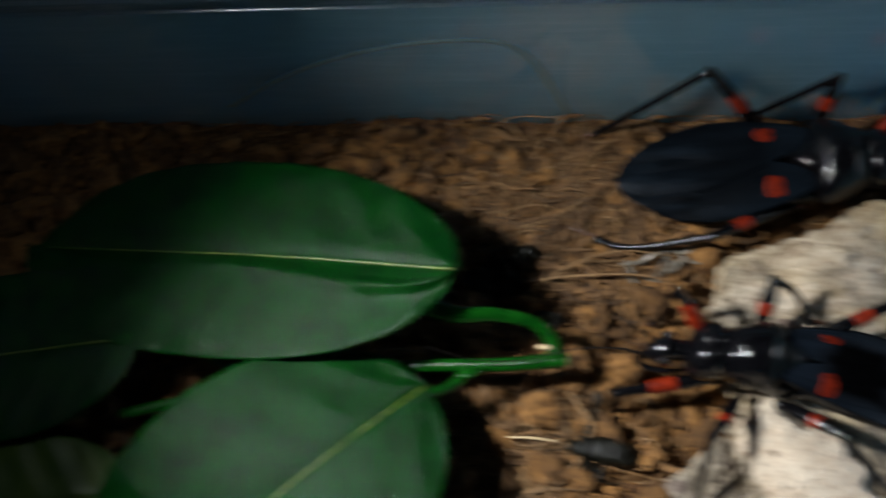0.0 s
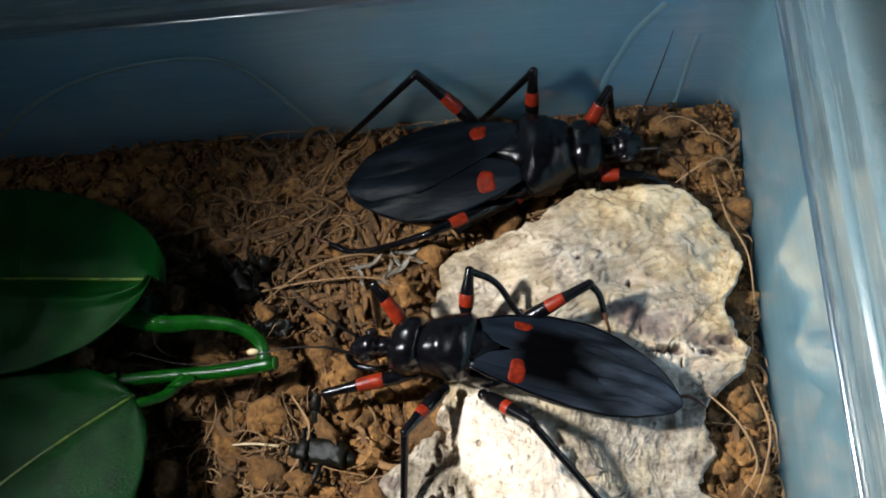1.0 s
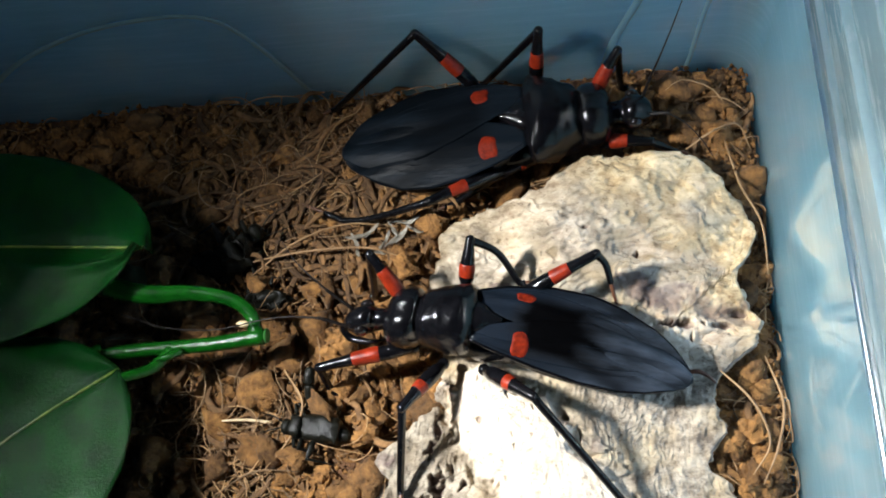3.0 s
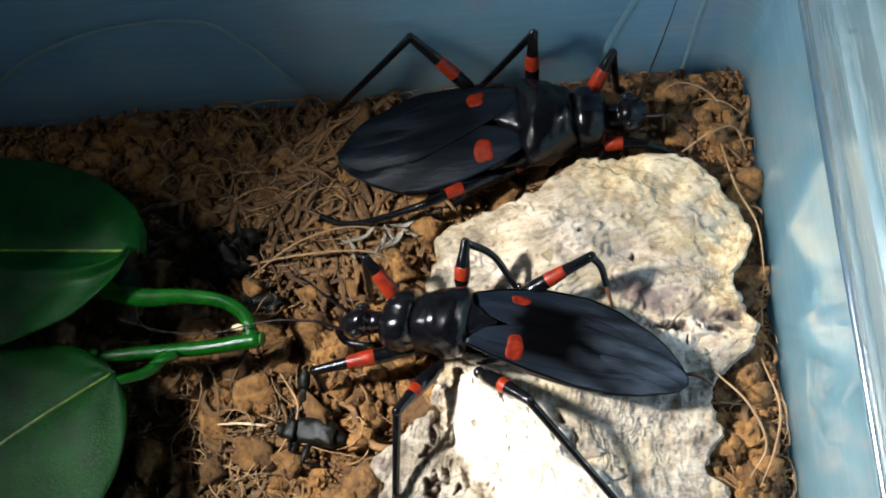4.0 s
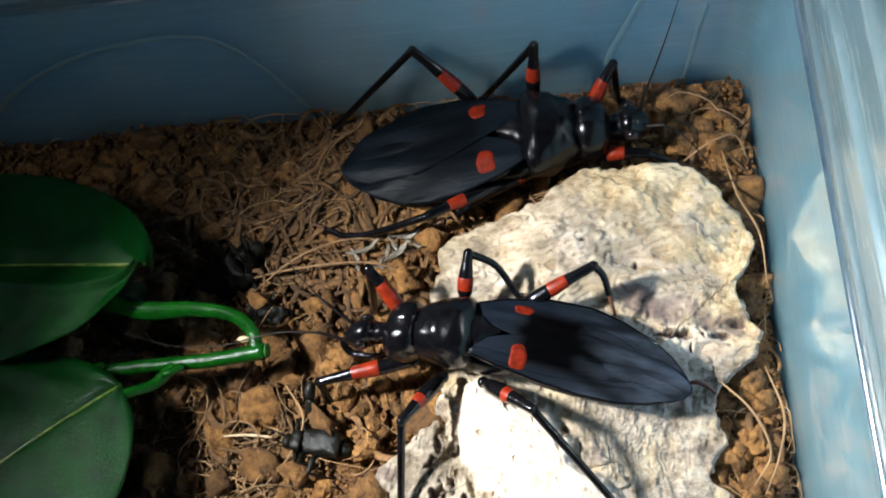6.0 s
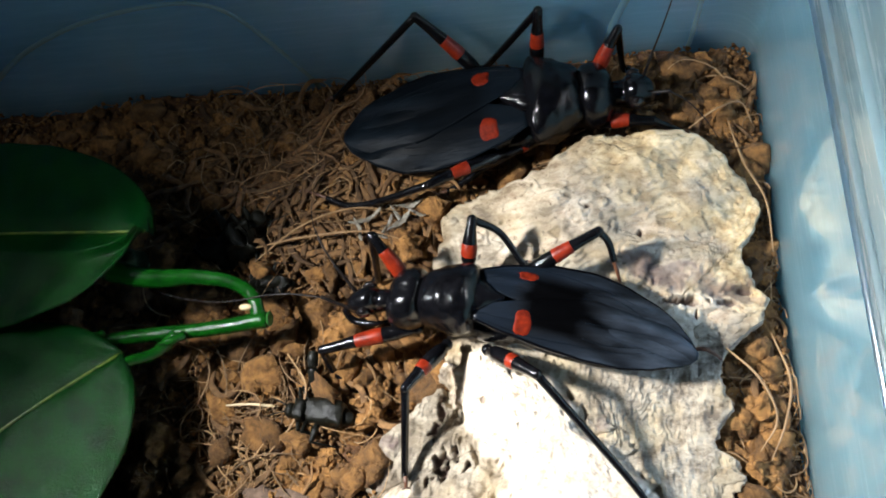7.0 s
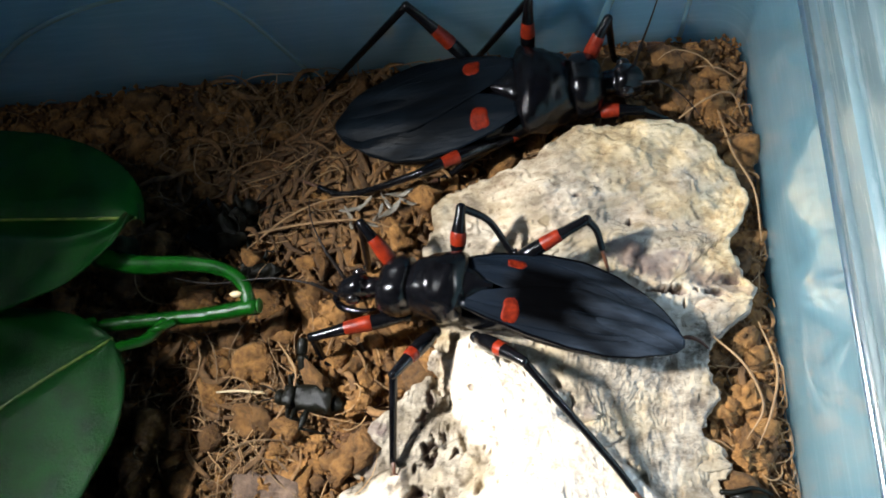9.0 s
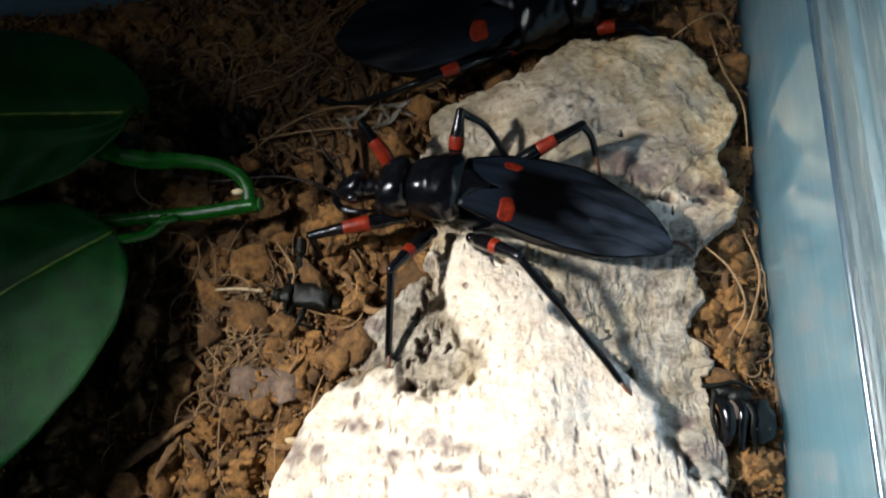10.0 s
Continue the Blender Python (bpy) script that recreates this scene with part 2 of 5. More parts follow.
def bark_material():
    """Cork bark: grey-brown crust and pale peeled wood, by the mesh's own attribute."""
    m, tree, b = material("cork_bark", 0.88)
    attr = tree.nodes.new("ShaderNodeAttribute")
    attr.attribute_name = "peeled"
    fine = noise_node(tree, 2.6, detail=10, rough=0.74, stretch=(0.8, 1.3, 1))
    broad = noise_node(tree, 5, detail=10, rough=0.78, stretch=(0.7, 1.3, 1))
    tiny = noise_node(tree, 0.7, detail=6, rough=0.7)
    tint = noise_node(tree, 13, detail=3, rough=0.5, stretch=(0.9, 1.1, 1))
    dull = ramp_node(tree, broad.outputs["Fac"], [(0.34, (0.105, 0.076, 0.050)), (0.44, (0.18, 0.138, 0.090)), (0.53, (0.26, 0.203, 0.128)), (0.64, (0.37, 0.294, 0.190))])
    tan = ramp_node(tree, broad.outputs["Fac"], [(0.34, (0.18, 0.118, 0.062)), (0.43, (0.29, 0.206, 0.112)), (0.53, (0.38, 0.284, 0.158)), (0.64, (0.47, 0.366, 0.215))])
    where = ramp_node(tree, tint.outputs["Fac"], [(0.42, (0, 0, 0)), (0.56, (1, 1, 1))])
    warm = tree.nodes.new("ShaderNodeMix")
    warm.data_type = "RGBA"
    tree.links.new(where.outputs["Color"], warm.inputs["Factor"])
    tree.links.new(dull.outputs["Color"], warm.inputs["A"])
    tree.links.new(tan.outputs["Color"], warm.inputs["B"])
    grey = tree.nodes.new("ShaderNodeAttribute")
    grey.attribute_name = "grey"
    shade = ramp_node(tree, fine.outputs["Fac"], [(0.38, (0.115, 0.088, 0.062)), (0.47, (0.25, 0.205, 0.150)), (0.58, (0.42, 0.355, 0.265))])
    crust = tree.nodes.new("ShaderNodeMix")
    crust.data_type = "RGBA"
    tree.links.new(grey.outputs["Fac"], crust.inputs["Factor"])
    tree.links.new(warm.outputs["Result"], crust.inputs["A"])
    tree.links.new(shade.outputs["Color"], crust.inputs["B"])
    wood = ramp_node(tree, fine.outputs["Fac"], [(0.30, (0.34, 0.23, 0.155)), (0.37, (0.58, 0.44, 0.31)), (0.45, (0.66, 0.53, 0.39)), (0.58, (0.75, 0.635, 0.49))])
    mix = tree.nodes.new("ShaderNodeMix")
    mix.data_type = "RGBA"
    tree.links.new(attr.outputs["Fac"], mix.inputs["Factor"])
    tree.links.new(crust.outputs["Result"], mix.inputs["A"])
    tree.links.new(wood.outputs["Color"], mix.inputs["B"])
    rim = tree.nodes.new("ShaderNodeAttribute")
    rim.attribute_name = "ochre"
    gold = ramp_node(tree, fine.outputs["Fac"], [(0.36, (0.30, 0.185, 0.085)), (0.48, (0.55, 0.395, 0.20)), (0.60, (0.74, 0.58, 0.35))])
    edge = tree.nodes.new("ShaderNodeMix")
    edge.data_type = "RGBA"
    tree.links.new(rim.outputs["Fac"], edge.inputs["Factor"])
    tree.links.new(mix.outputs["Result"], edge.inputs["A"])
    tree.links.new(gold.outputs["Color"], edge.inputs["B"])
    speck = ramp_node(tree, noise_node(tree, 0.9, detail=6, rough=0.78).outputs["Fac"], [(0.34, (0.30, 0.25, 0.22)), (0.44, (1, 1, 1))])
    mul = tree.nodes.new("ShaderNodeMix")
    mul.data_type, mul.blend_type = "RGBA", "MULTIPLY"
    mul.inputs["Factor"].default_value = 0.8
    tree.links.new(edge.outputs["Result"], mul.inputs["A"])
    tree.links.new(speck.outputs["Color"], mul.inputs["B"])
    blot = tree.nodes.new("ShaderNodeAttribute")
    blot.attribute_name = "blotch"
    stain_and_dark = tree.nodes.new("ShaderNodeMix")
    stain_and_dark.data_type = "RGBA"
    tree.links.new(blot.outputs["Fac"], stain_and_dark.inputs["Factor"])
    tree.links.new(mul.outputs["Result"], stain_and_dark.inputs["A"])
    stain_and_dark.inputs["B"].default_value = (0.11, 0.068, 0.062, 1)
    tree.links.new(stain_and_dark.outputs["Result"], b.inputs["Base Color"])
    both = tree.nodes.new("ShaderNodeMath")
    both.operation = "MULTIPLY_ADD"
    both.inputs[1].default_value = 0.35
    tree.links.new(tiny.outputs["Fac"], both.inputs[0])
    tree.links.new(fine.outputs["Fac"], both.inputs[2])
    bump_node(tree, b, both.outputs["Value"], 0.4)
    return m


PLASTIC = plastic("cloudy_plastic", (0.16, 0.43, 0.87), (0.24, 0.53, 0.94))
RIM = plastic("pale_plastic", (0.19, 0.46, 0.87), (0.28, 0.56, 0.94), 0.18)
BARK = bark_material()
SCUFF = mottled("yellowed_scuff", (0.115, 0.225, 0.265), (0.15, 0.25, 0.26), 4.0, 0.35)
TABLE = mottled("grey_tabletop", (0.10, 0.11, 0.12), (0.16, 0.17, 0.18), 40.0, 0.5, 0.1, 3.0)

# ------------------------------------------------------------------ tabletop and tub
WALL_X, WALL_Y, FAR_X, NEAR_Y, BASE_Z = 24.2, 84.2, -150.0, -75.0, -26.0


def tabletop():
    v = [(x, y, z) for z in (BASE_Z - 25, BASE_Z - 1.6) for x, y in ((-700, -500), (500, -500), (500, 500), (-700, 500))]
    f = [[3, 2, 1, 0], [4, 5, 6, 7], [0, 1, 5, 4], [1, 2, 6, 5], [2, 3, 7, 6], [3, 0, 4, 7]]
    return tagged(mesh_object("table", v, f, TABLE, smooth=False), "plain grey tabletop under the plastic tub", "table", kind="structure")


def ring(offset, z, corner=4.5, steps=8):
    """The rounded outline of the tub, pushed out by offset."""
    out, r = [], max(corner + offset, 0.5)
    for cx, cy, a0 in ((WALL_X - corner, WALL_Y - corner, 0), (FAR_X + corner, WALL_Y - corner, 90), (FAR_X + corner, NEAR_Y + corner, 180), (WALL_X - corner, NEAR_Y + corner, 270)):
        for k in range(steps + 1):
            a = radians(a0 + 90 * k / steps)
            out.append((cx + r * math.cos(a), cy + r * math.sin(a), z))
    return out


def swept(profile):
    """A skin swept round the tub through (offset, z) rows."""
    verts, faces, n = [], [], 36
    for offset, z in profile:
        verts += ring(offset, z)
    for i in range(len(profile) - 1):
        for k in range(n):
            k2 = (k + 1) % n
            faces.append([i * n + k, i * n + k2, (i + 1) * n + k2, (i + 1) * n + k])
    return verts, faces


def tub():
    root = tagged(empty("plastic_tub", pose(FAR_X * MM / 2, 0, BASE_Z * MM)), "cloudy blue-grey plastic tub with a stepped rim", "tub")
    shift = np.array([FAR_X / 2, 0, BASE_Z])
    v, f = swept([(0, BASE_Z), (0, 10), (0, 28.4), (0.0, 28.5), (3.1, 28.5), (3.2, 27.5), (3.2, BASE_Z)])
    mesh_object("shell", np.array(v) - shift, f, PLASTIC, root)
    rim_in = [(0.01, 28.52), (0.3, 28.6), (0.42, 28.85), (0.45, 30.3), (0.55, 30.5), (0.95, 30.75), (1.0, 31.0), (1.1, 35.0), (1.2, 35.15), (1.75, 35.4), (1.85, 35.7), (2.1, 40.2), (2.4, 40.8), (3.1, 41.1), (16, 41.4), (17.5, 41.2), (18.2, 40.4), (18.3, 37)]
    rim_out = [(17.5, 37), (17.3, 39.6), (16.2, 40.2), (4.6, 39.9), (3.8, 39.4), (3.4, 34.5), (2.6, 32.0), (2.0, 29.4), (1.15, 28.52)]
    v, f = [], []
    cuts = [0, 2, 3, 6, 7, 10, 11, len(rim_in) - 1]
    strips = [rim_in[a:b + 1] for a, b in zip(cuts, cuts[1:])] + [[rim_in[-1]] + rim_out]
    v, f = join(*[swept(strip) for strip in strips])
    mesh_object("rim", np.array(v) - shift, f, RIM, root, "stepped rim with moulded beads")
    v = ring(3.2, BASE_Z - 1.2) + ring(3.2, BASE_Z)
    f = [list(range(36))[::-1], list(range(36, 72))] + [[k, (k + 1) % 36, 36 + (k + 1) % 36, 36 + k] for k in range(36)]
    mesh_object("base", np.array(v) - shift, f, PLASTIC, root, smooth=False)
    arcs = [([(-92, 4), (-80, 12.9), (-69.5, 18.0), (-59.7, 20.6), (-49.1, 20.9), (-43.9, 16.4), (-39.5, 4), (-38, -2)], 0.42), ([(4.5, 2), (5.8, 8.5), (7.8, 14.3), (9.6, 19), (13, 24)], 0.55),
            ([(15.9, 1), (16.2, 3.1), (17.0, 13.0), (17.6, 17)], 0.35)]
    for line, half in arcs:
        c = spline([(x, WALL_Y - 0.02, z) for x, z in line], 40)
        t = np.gradient(c, axis=0)
        t /= np.linalg.norm(t, axis=1)[:, None]
        side = np.stack([-t[:, 2], 0 * t[:, 0], t[:, 0]], 1)
        v = np.vstack([c - side * half, c - side * half * 0.4 + (0, -0.08, 0), c + side * half * 0.4 + (0, -0.08, 0), c + side * half]) - shift
        f = [[r * 40 + i, r * 40 + i + 1, (r + 1) * 40 + i + 1, (r + 1) * 40 + i] for r in range(3) for i in range(39)]
        mesh_object("scuff", v, f, SCUFF, root, "faint yellowed curved mark on the wall")


# ------------------------------------------------------------------ hand torch
def torch():
    """A small torch held beside the camera; its beam comes out along -z."""
    root = tagged(empty("hand_torch"), "small black hand torch with a glowing lens", "torch")
    m, tree, b = material("lit_lens", 0.3)
    b.inputs["Emission Color"].default_value = (0.94, 0.97, 1.0, 1)
    b.inputs["Emission Strength"].default_value = TORCH_POWER
    n, hood, back = 32, 7.2, 15.4
    ringv = lambda r, z: [(r * math.cos(2 * math.pi * k / n), r * math.sin(2 * math.pi * k / n), z) for k in range(n)]
    rows = [(0.5, back + 60), (8.2, back + 60), (8.2, back + 16), (9.4, back), (9.4, -0.4), (9.0, -0.8), (hood, -0.8), (hood, back + 0.5), (0.5, back + 0.6)]
    v, f = [], []
    for r, z in rows:
        v += ringv(r, z)
    for i in range(len(rows) - 1):
        f += [[i * n + k, i * n + (k + 1) % n, (i + 1) * n + (k + 1) % n, (i + 1) * n + k] for k in range(n)]
    mesh_object("barrel", v, f, BLACK_METAL, root)
    v = ringv(6.0, back - 0.2) + [(0, 0, back - 0.2)]
    mesh_object("lens", v, [[(k + 1) % n, k, n] for k in range(n)], m, root, "glowing warm white lens", smooth=False)
    # Added glowing ring that brightens what the main beam misses, such as the back wall.
    glow, tree, b = material("spill_ring_glow", 0.3)
    b.inputs["Emission Color"].default_value = (0.90, 0.97, 1.0, 1)
    b.inputs["Emission Strength"].default_value = TORCH_SPILL
    v = ringv(7.3, -0.9) + ringv(8.9, -0.9)
    mesh_object("spill_ring", v, [[k, (k + 1) % n, n + (k + 1) % n, n + k][::-1] for k in range(n)], glow, root, "added faintly glowing front ring for spill light", smooth=False)
    return root


# ------------------------------------------------------------------ soil and bark
def blend(x, y, marks, power=2.2):
    """Heights between scattered marks (x, y, z), weighted by nearness."""
    x, y = np.asarray(x, float), np.asarray(y, float)
    top, low = 0, 0
    for mx, my, mz in marks:
        k = 1 / ((x - mx) ** 2 + (y - my) ** 2 + 4) ** (power / 2)
        top, low = top + k * mz, low + k
    return top / low


SOIL_MARKS = [(24, 84, 0.0), (10, 82, 0.6), (0, 84, -0.4), (-40, 84, -1.4), (-85, 84, -1.6), (-140, 84, -2), (24, 45, -1.7), (24, 10, -1.7), (-25, 70, 0.5), (12, 76, 1.2), (20, 72, 0.4), (-35, 55, 1.2), (-30, 35, 1.5), (-45, 32, 2.0),
              (-60, 60, 1.5), (-60, 25, 1.5), (-45, 10, 0.5), (-100, 50, 0.0), (-130, 20, -1), (-40, -60, -2), (0, 30, -1)]


def soil_z(x, y):
    return blend(x, y, SOIL_MARKS)


BARK_EDGE = [(9.5, 69), (12, 68.3), (15, 66.8), (18.3, 64.8), (20.6, 61), (21.4, 56.5), (20.3, 54), (19, 52.8), (19.9, 49.5), (21.3, 46.2), (21.2, 43.6), (18.3, 41.6), (16.2, 39.8), (15.5, 36), (15, 31), (14.6, 28.4), (16.4, 27.2), (17, 25.2),
             (15.4, 23), (15.8, 20), (17.3, 14.5), (17.5, 10), (17, -2), (8, -14), (-10, -18), (-28, -12), (-35.5, 0), (-35, 9), (-33, 14), (-32, 17), (-31, 20), (-29, 21.9), (-26.6, 23.3), (-27.3, 25), (-27, 27.5), (-25.5, 30.2), (-22, 32.3),
             (-19.2, 35.2), (-17.2, 39.5), (-17.5, 44), (-19.8, 50.5), (-19.6, 53), (-18.2, 55.5), (-18, 58), (-16, 60), (-12, 61.4), (-8, 63), (-5, 64.8), (-1, 66), (3, 67), (6.5, 68)]
# The raised pale slab, from which the crust has come off.
PALE_EDGE = [(-12, 41), (-10, 38.8), (-5, 37), (-1, 30.5), (2, 27.5), (4, 25), (7, 23), (10, 21), (10, 17), (12, 14), (14, 12), (18, 8), (18, -20), (-40, -20), (-36, 9), (-34, 14), (-33, 17), (-30, 21.4), (-25, 22.6), (-21.2, 24.4), (-20.6, 21.8), (-19, 20.8),
             (-18, 21.4), (-16, 20.8), (-11, 22.3), (-9.4, 24.4), (-10.5, 26.2), (-13, 27.4), (-14, 29.5), (-15, 32), (-16.5, 35), (-16.8, 38), (-15, 40.4)]
# The dark crust strip across the upper slab.
STRIP = [(4.5, 52.0), (8, 51.2), (12, 49.9), (16, 48.4), (20, 47.0), (20.5, 45.6), (17, 46.4), (13.5, 47.4), (9, 48.3), (5, 49.6)]
BARK_MARKS = [(8, 66, 8.2), (0, 60, 8.3), (14, 60, 7), (20, 54, 4), (19, 45, 3.6), (10, 46, 5.4), (14, 40, 3.0), (0, 50, 6.8), (-14, 56, 5), (-10, 46, 5.6), (-5, 40, 3.6), (5, 37, 2.8), (11, 33, 2.4), (-9, 31, 5.4), (-18, 33, 4.6),
              (-24, 26, 3.6), (-5, 20, 6.4), (6, 20, 4.6), (12, 24, 2.4), (-30, 10, 5), (-10, 5, 8), (8, 5, 6), (15, 8, 3.5)]
BARK_HOLES = [(-18.2, 27.2, 0.55, 1.6, 2.0), (-19.4, 24.8, 0.4, 0.7, 1.5), (-16.4, 27.9, 0.4, 1.0, 1.6), (-18.8, 31.2, 0.35, 1.0, 1.3), (-19.2, 21.9, 1.3, 0.8, 2.6), (-15.0, 26.6, 0.35, 0.6, 1.2), (-17.6, 33.6, 0.35, 1.2, 1.2),
              (11.2, 45.6, 2.0, 0.5, 2.0), (1.0, 57.6, 0.3, 0.25, 0.6), (7.4, 54.6, 0.25, 0.5, 0.8), (16.6, 45.6, 1.1, 0.3, 1.0), (18.6, 47.2, 0.9, 0.28, 0.9), (13.2, 43.6, 0.3, 0.9, 0.8)]
BARK_C = np.array([-4.0, 33.0])
_e = np.array(BARK_EDGE) - BARK_C
_ang = np.unwrap(np.arctan2(_e[:, 1], _e[:, 0]))
_ang, _rad = (_ang[::-1], np.hypot(_e[:, 0], _e[:, 1])[::-1]) if _ang[-1] < _ang[0] else (_ang, np.hypot(_e[:, 0], _e[:, 1]))


def bark_radius(a):
    a = (np.asarray(a) - _ang[0]) % (2 * math.pi) + _ang[0]
    return np.interp(a, np.append(_ang, _ang[0] + 2 * math.pi), np.append(_rad, _rad[0]))


def bark_rho(x, y):
    """How far out on the bark a place lies: 1 at its edge."""
    dx, dy = np.asarray(x) - BARK_C[0], np.asarray(y) - BARK_C[1]
    return np.hypot(dx, dy) / bark_radius(np.arctan2(dy, dx))


def lattice(i, j, seed):
    """A fixed random number from 0 to 1 for each whole-numbered place."""
    h = np.asarray(i, np.int64) * 374761393 + np.asarray(j, np.int64) * 668265263 + int(seed * 1000) * 974711
    h = h & 0xFFFFFFFF
    h = ((h ^ (h >> 13)) * 127412617) & 0xFFFFFFFF
    h = ((h ^ (h >> 15)) * 224682251) & 0xFFFFFFFF
    return ((h ^ (h >> 16)) & 0xFFFFFF) / 0xFFFFFF


def fbm(x, y, seed, octaves=4):
    """Layered smooth noise over arrays of places, about -1 to 1."""
    x, y = np.asarray(x, float), np.asarray(y, float)
    total, size = np.zeros(np.broadcast(x, y).shape), 1.0
    for k in range(octaves):
        u, v = x / size + 17.3 * k, y / size - 9.1 * k
        i, j = np.floor(u), np.floor(v)
        f, g = u - i, v - j
        f, g = f * f * (3 - 2 * f), g * g * (3 - 2 * g)
        a, b, c, d = lattice(i, j, seed + k), lattice(i + 1, j, seed + k), lattice(i, j + 1, seed + k), lattice(i + 1, j + 1, seed + k)
        total = total + size * (2 * ((a * (1 - f) + b * f) * (1 - g) + (c * (1 - f) + d * f) * g) - 1)
        size *= 0.5
    return total


def inside(x, y, outline):
    """How far inside a closed outline each place lies, in millimetres; below 0 outside."""
    x, y = np.asarray(x, float), np.asarray(y, float)
    near, odd = np.full(x.shape, 1e9), np.zeros(x.shape, bool)
    for (ax, ay), (bx, by) in zip(outline, outline[1:] + outline[:1]):
        dx, dy = bx - ax, by - ay
        u = np.clip(((x - ax) * dx + (y - ay) * dy) / (dx * dx + dy * dy), 0, 1)
        near = np.minimum(near, np.hypot(x - ax - u * dx, y - ay - u * dy))
        cross = ((ay > y) != (by > y)) & (x < (bx - ax) * (y - ay) / ((by - ay) or 1e-9) + ax)
        odd ^= cross
    return np.where(odd, near, -near)


def step(v):
    """A smooth step from 0 to 1 about 0."""
    return 1 / (1 + np.exp(-np.clip(v, -40.0, 40.0)))


def pale_depth(x, y):
    """How far inside the pale slab, with a ragged border."""
    return inside(x, y, PALE_EDGE) + 0.9 * fbm(x / 2.2, y / 2.2, 3.1, 4)


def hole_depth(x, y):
    """Depth and darkening of the worm holes and cracks, from 0 at their rims."""
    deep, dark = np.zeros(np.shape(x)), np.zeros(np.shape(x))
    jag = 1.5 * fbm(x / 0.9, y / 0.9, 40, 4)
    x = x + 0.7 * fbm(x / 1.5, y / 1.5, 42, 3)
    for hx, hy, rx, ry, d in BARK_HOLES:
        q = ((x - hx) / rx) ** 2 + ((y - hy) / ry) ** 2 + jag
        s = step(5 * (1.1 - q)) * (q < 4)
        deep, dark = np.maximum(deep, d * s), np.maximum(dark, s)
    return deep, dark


def pits(x, y):
    """Small elongated pits in the pale wood, thick in some patches."""
    thick = step((fbm(x / 7, y / 7, 21, 2) + 0.1) * 6)
    return step((fbm(x / 0.75 + 0.2 * y, y / 1.7, 23, 3) - 0.78) * 14) * (0.25 + 0.75 * thick)


def plates(x, y, seed, steps):
    """Flaked layers: a stack of broken sheets, from 0 up, in layers."""
    f = (fbm(x / 8, y / 5.5, seed, 5) + 1.2) * steps / 2
    low = np.floor(f)
    return low + step((f - low - 0.85) * 30)


def bark_z(x, y):
    """Height of the bark's top with its layers, cracks and pits."""
    x, y = np.asarray(x, float), np.asarray(y, float)
    pale, upper = step(pale_depth(x, y) * 3.0), step((y - 41.5 - 0.1 * x) * 1.5)
    z = blend(x, y, BARK_MARKS, 3.0) + 0.35 * fbm(x / 7, y / 7, 1.3, 3)
    z += upper * (0.32 * plates(x, y, 5.0, 6) - 1.0 + 0.10 * fbm(x / 1.2, y / 1.2, 7.7, 4))
    z += pale * (1.45 + 0.10 * plates(x, y, 9.0, 6) + 0.09 * fbm(x / 0.9, y / 1.8, 8.2, 3) - 0.30 * pits(x, y)) - 0.7
    low = (1 - pale) * (1 - upper)
    z += low * (0.16 * plates(x * 1.6, y * 0.7, 13.0, 8) - 0.5 + 0.16 * fbm(x / 0.7, y / 1.5, 12.0, 3))
    z -= low * 1.5 * np.exp(-(np.minimum(pale_depth(x, y) + 0.6, 0) / 0.7) ** 2) * step((fbm(x / 2.2, y / 2.2, 27, 2) - 0.1) * 8)
    z -= upper * 0.16 * step((0.10 - np.abs(fbm(x / 6, y / 4, 14.0, 4))) * 60) * step((fbm(x / 8, y / 8, 17, 2) - 0.2) * 6)
    z -= 0.5 * step((inside(x, y, STRIP) + 0.7 * fbm(x / 1.6, y / 1.6, 31, 3)) * 4) - 0.35 * upper * fbm(x / 2.5, y / 1.8, 33, 3) * step((51 - y) * 2)
    return z - hole_depth(x, y)[0]


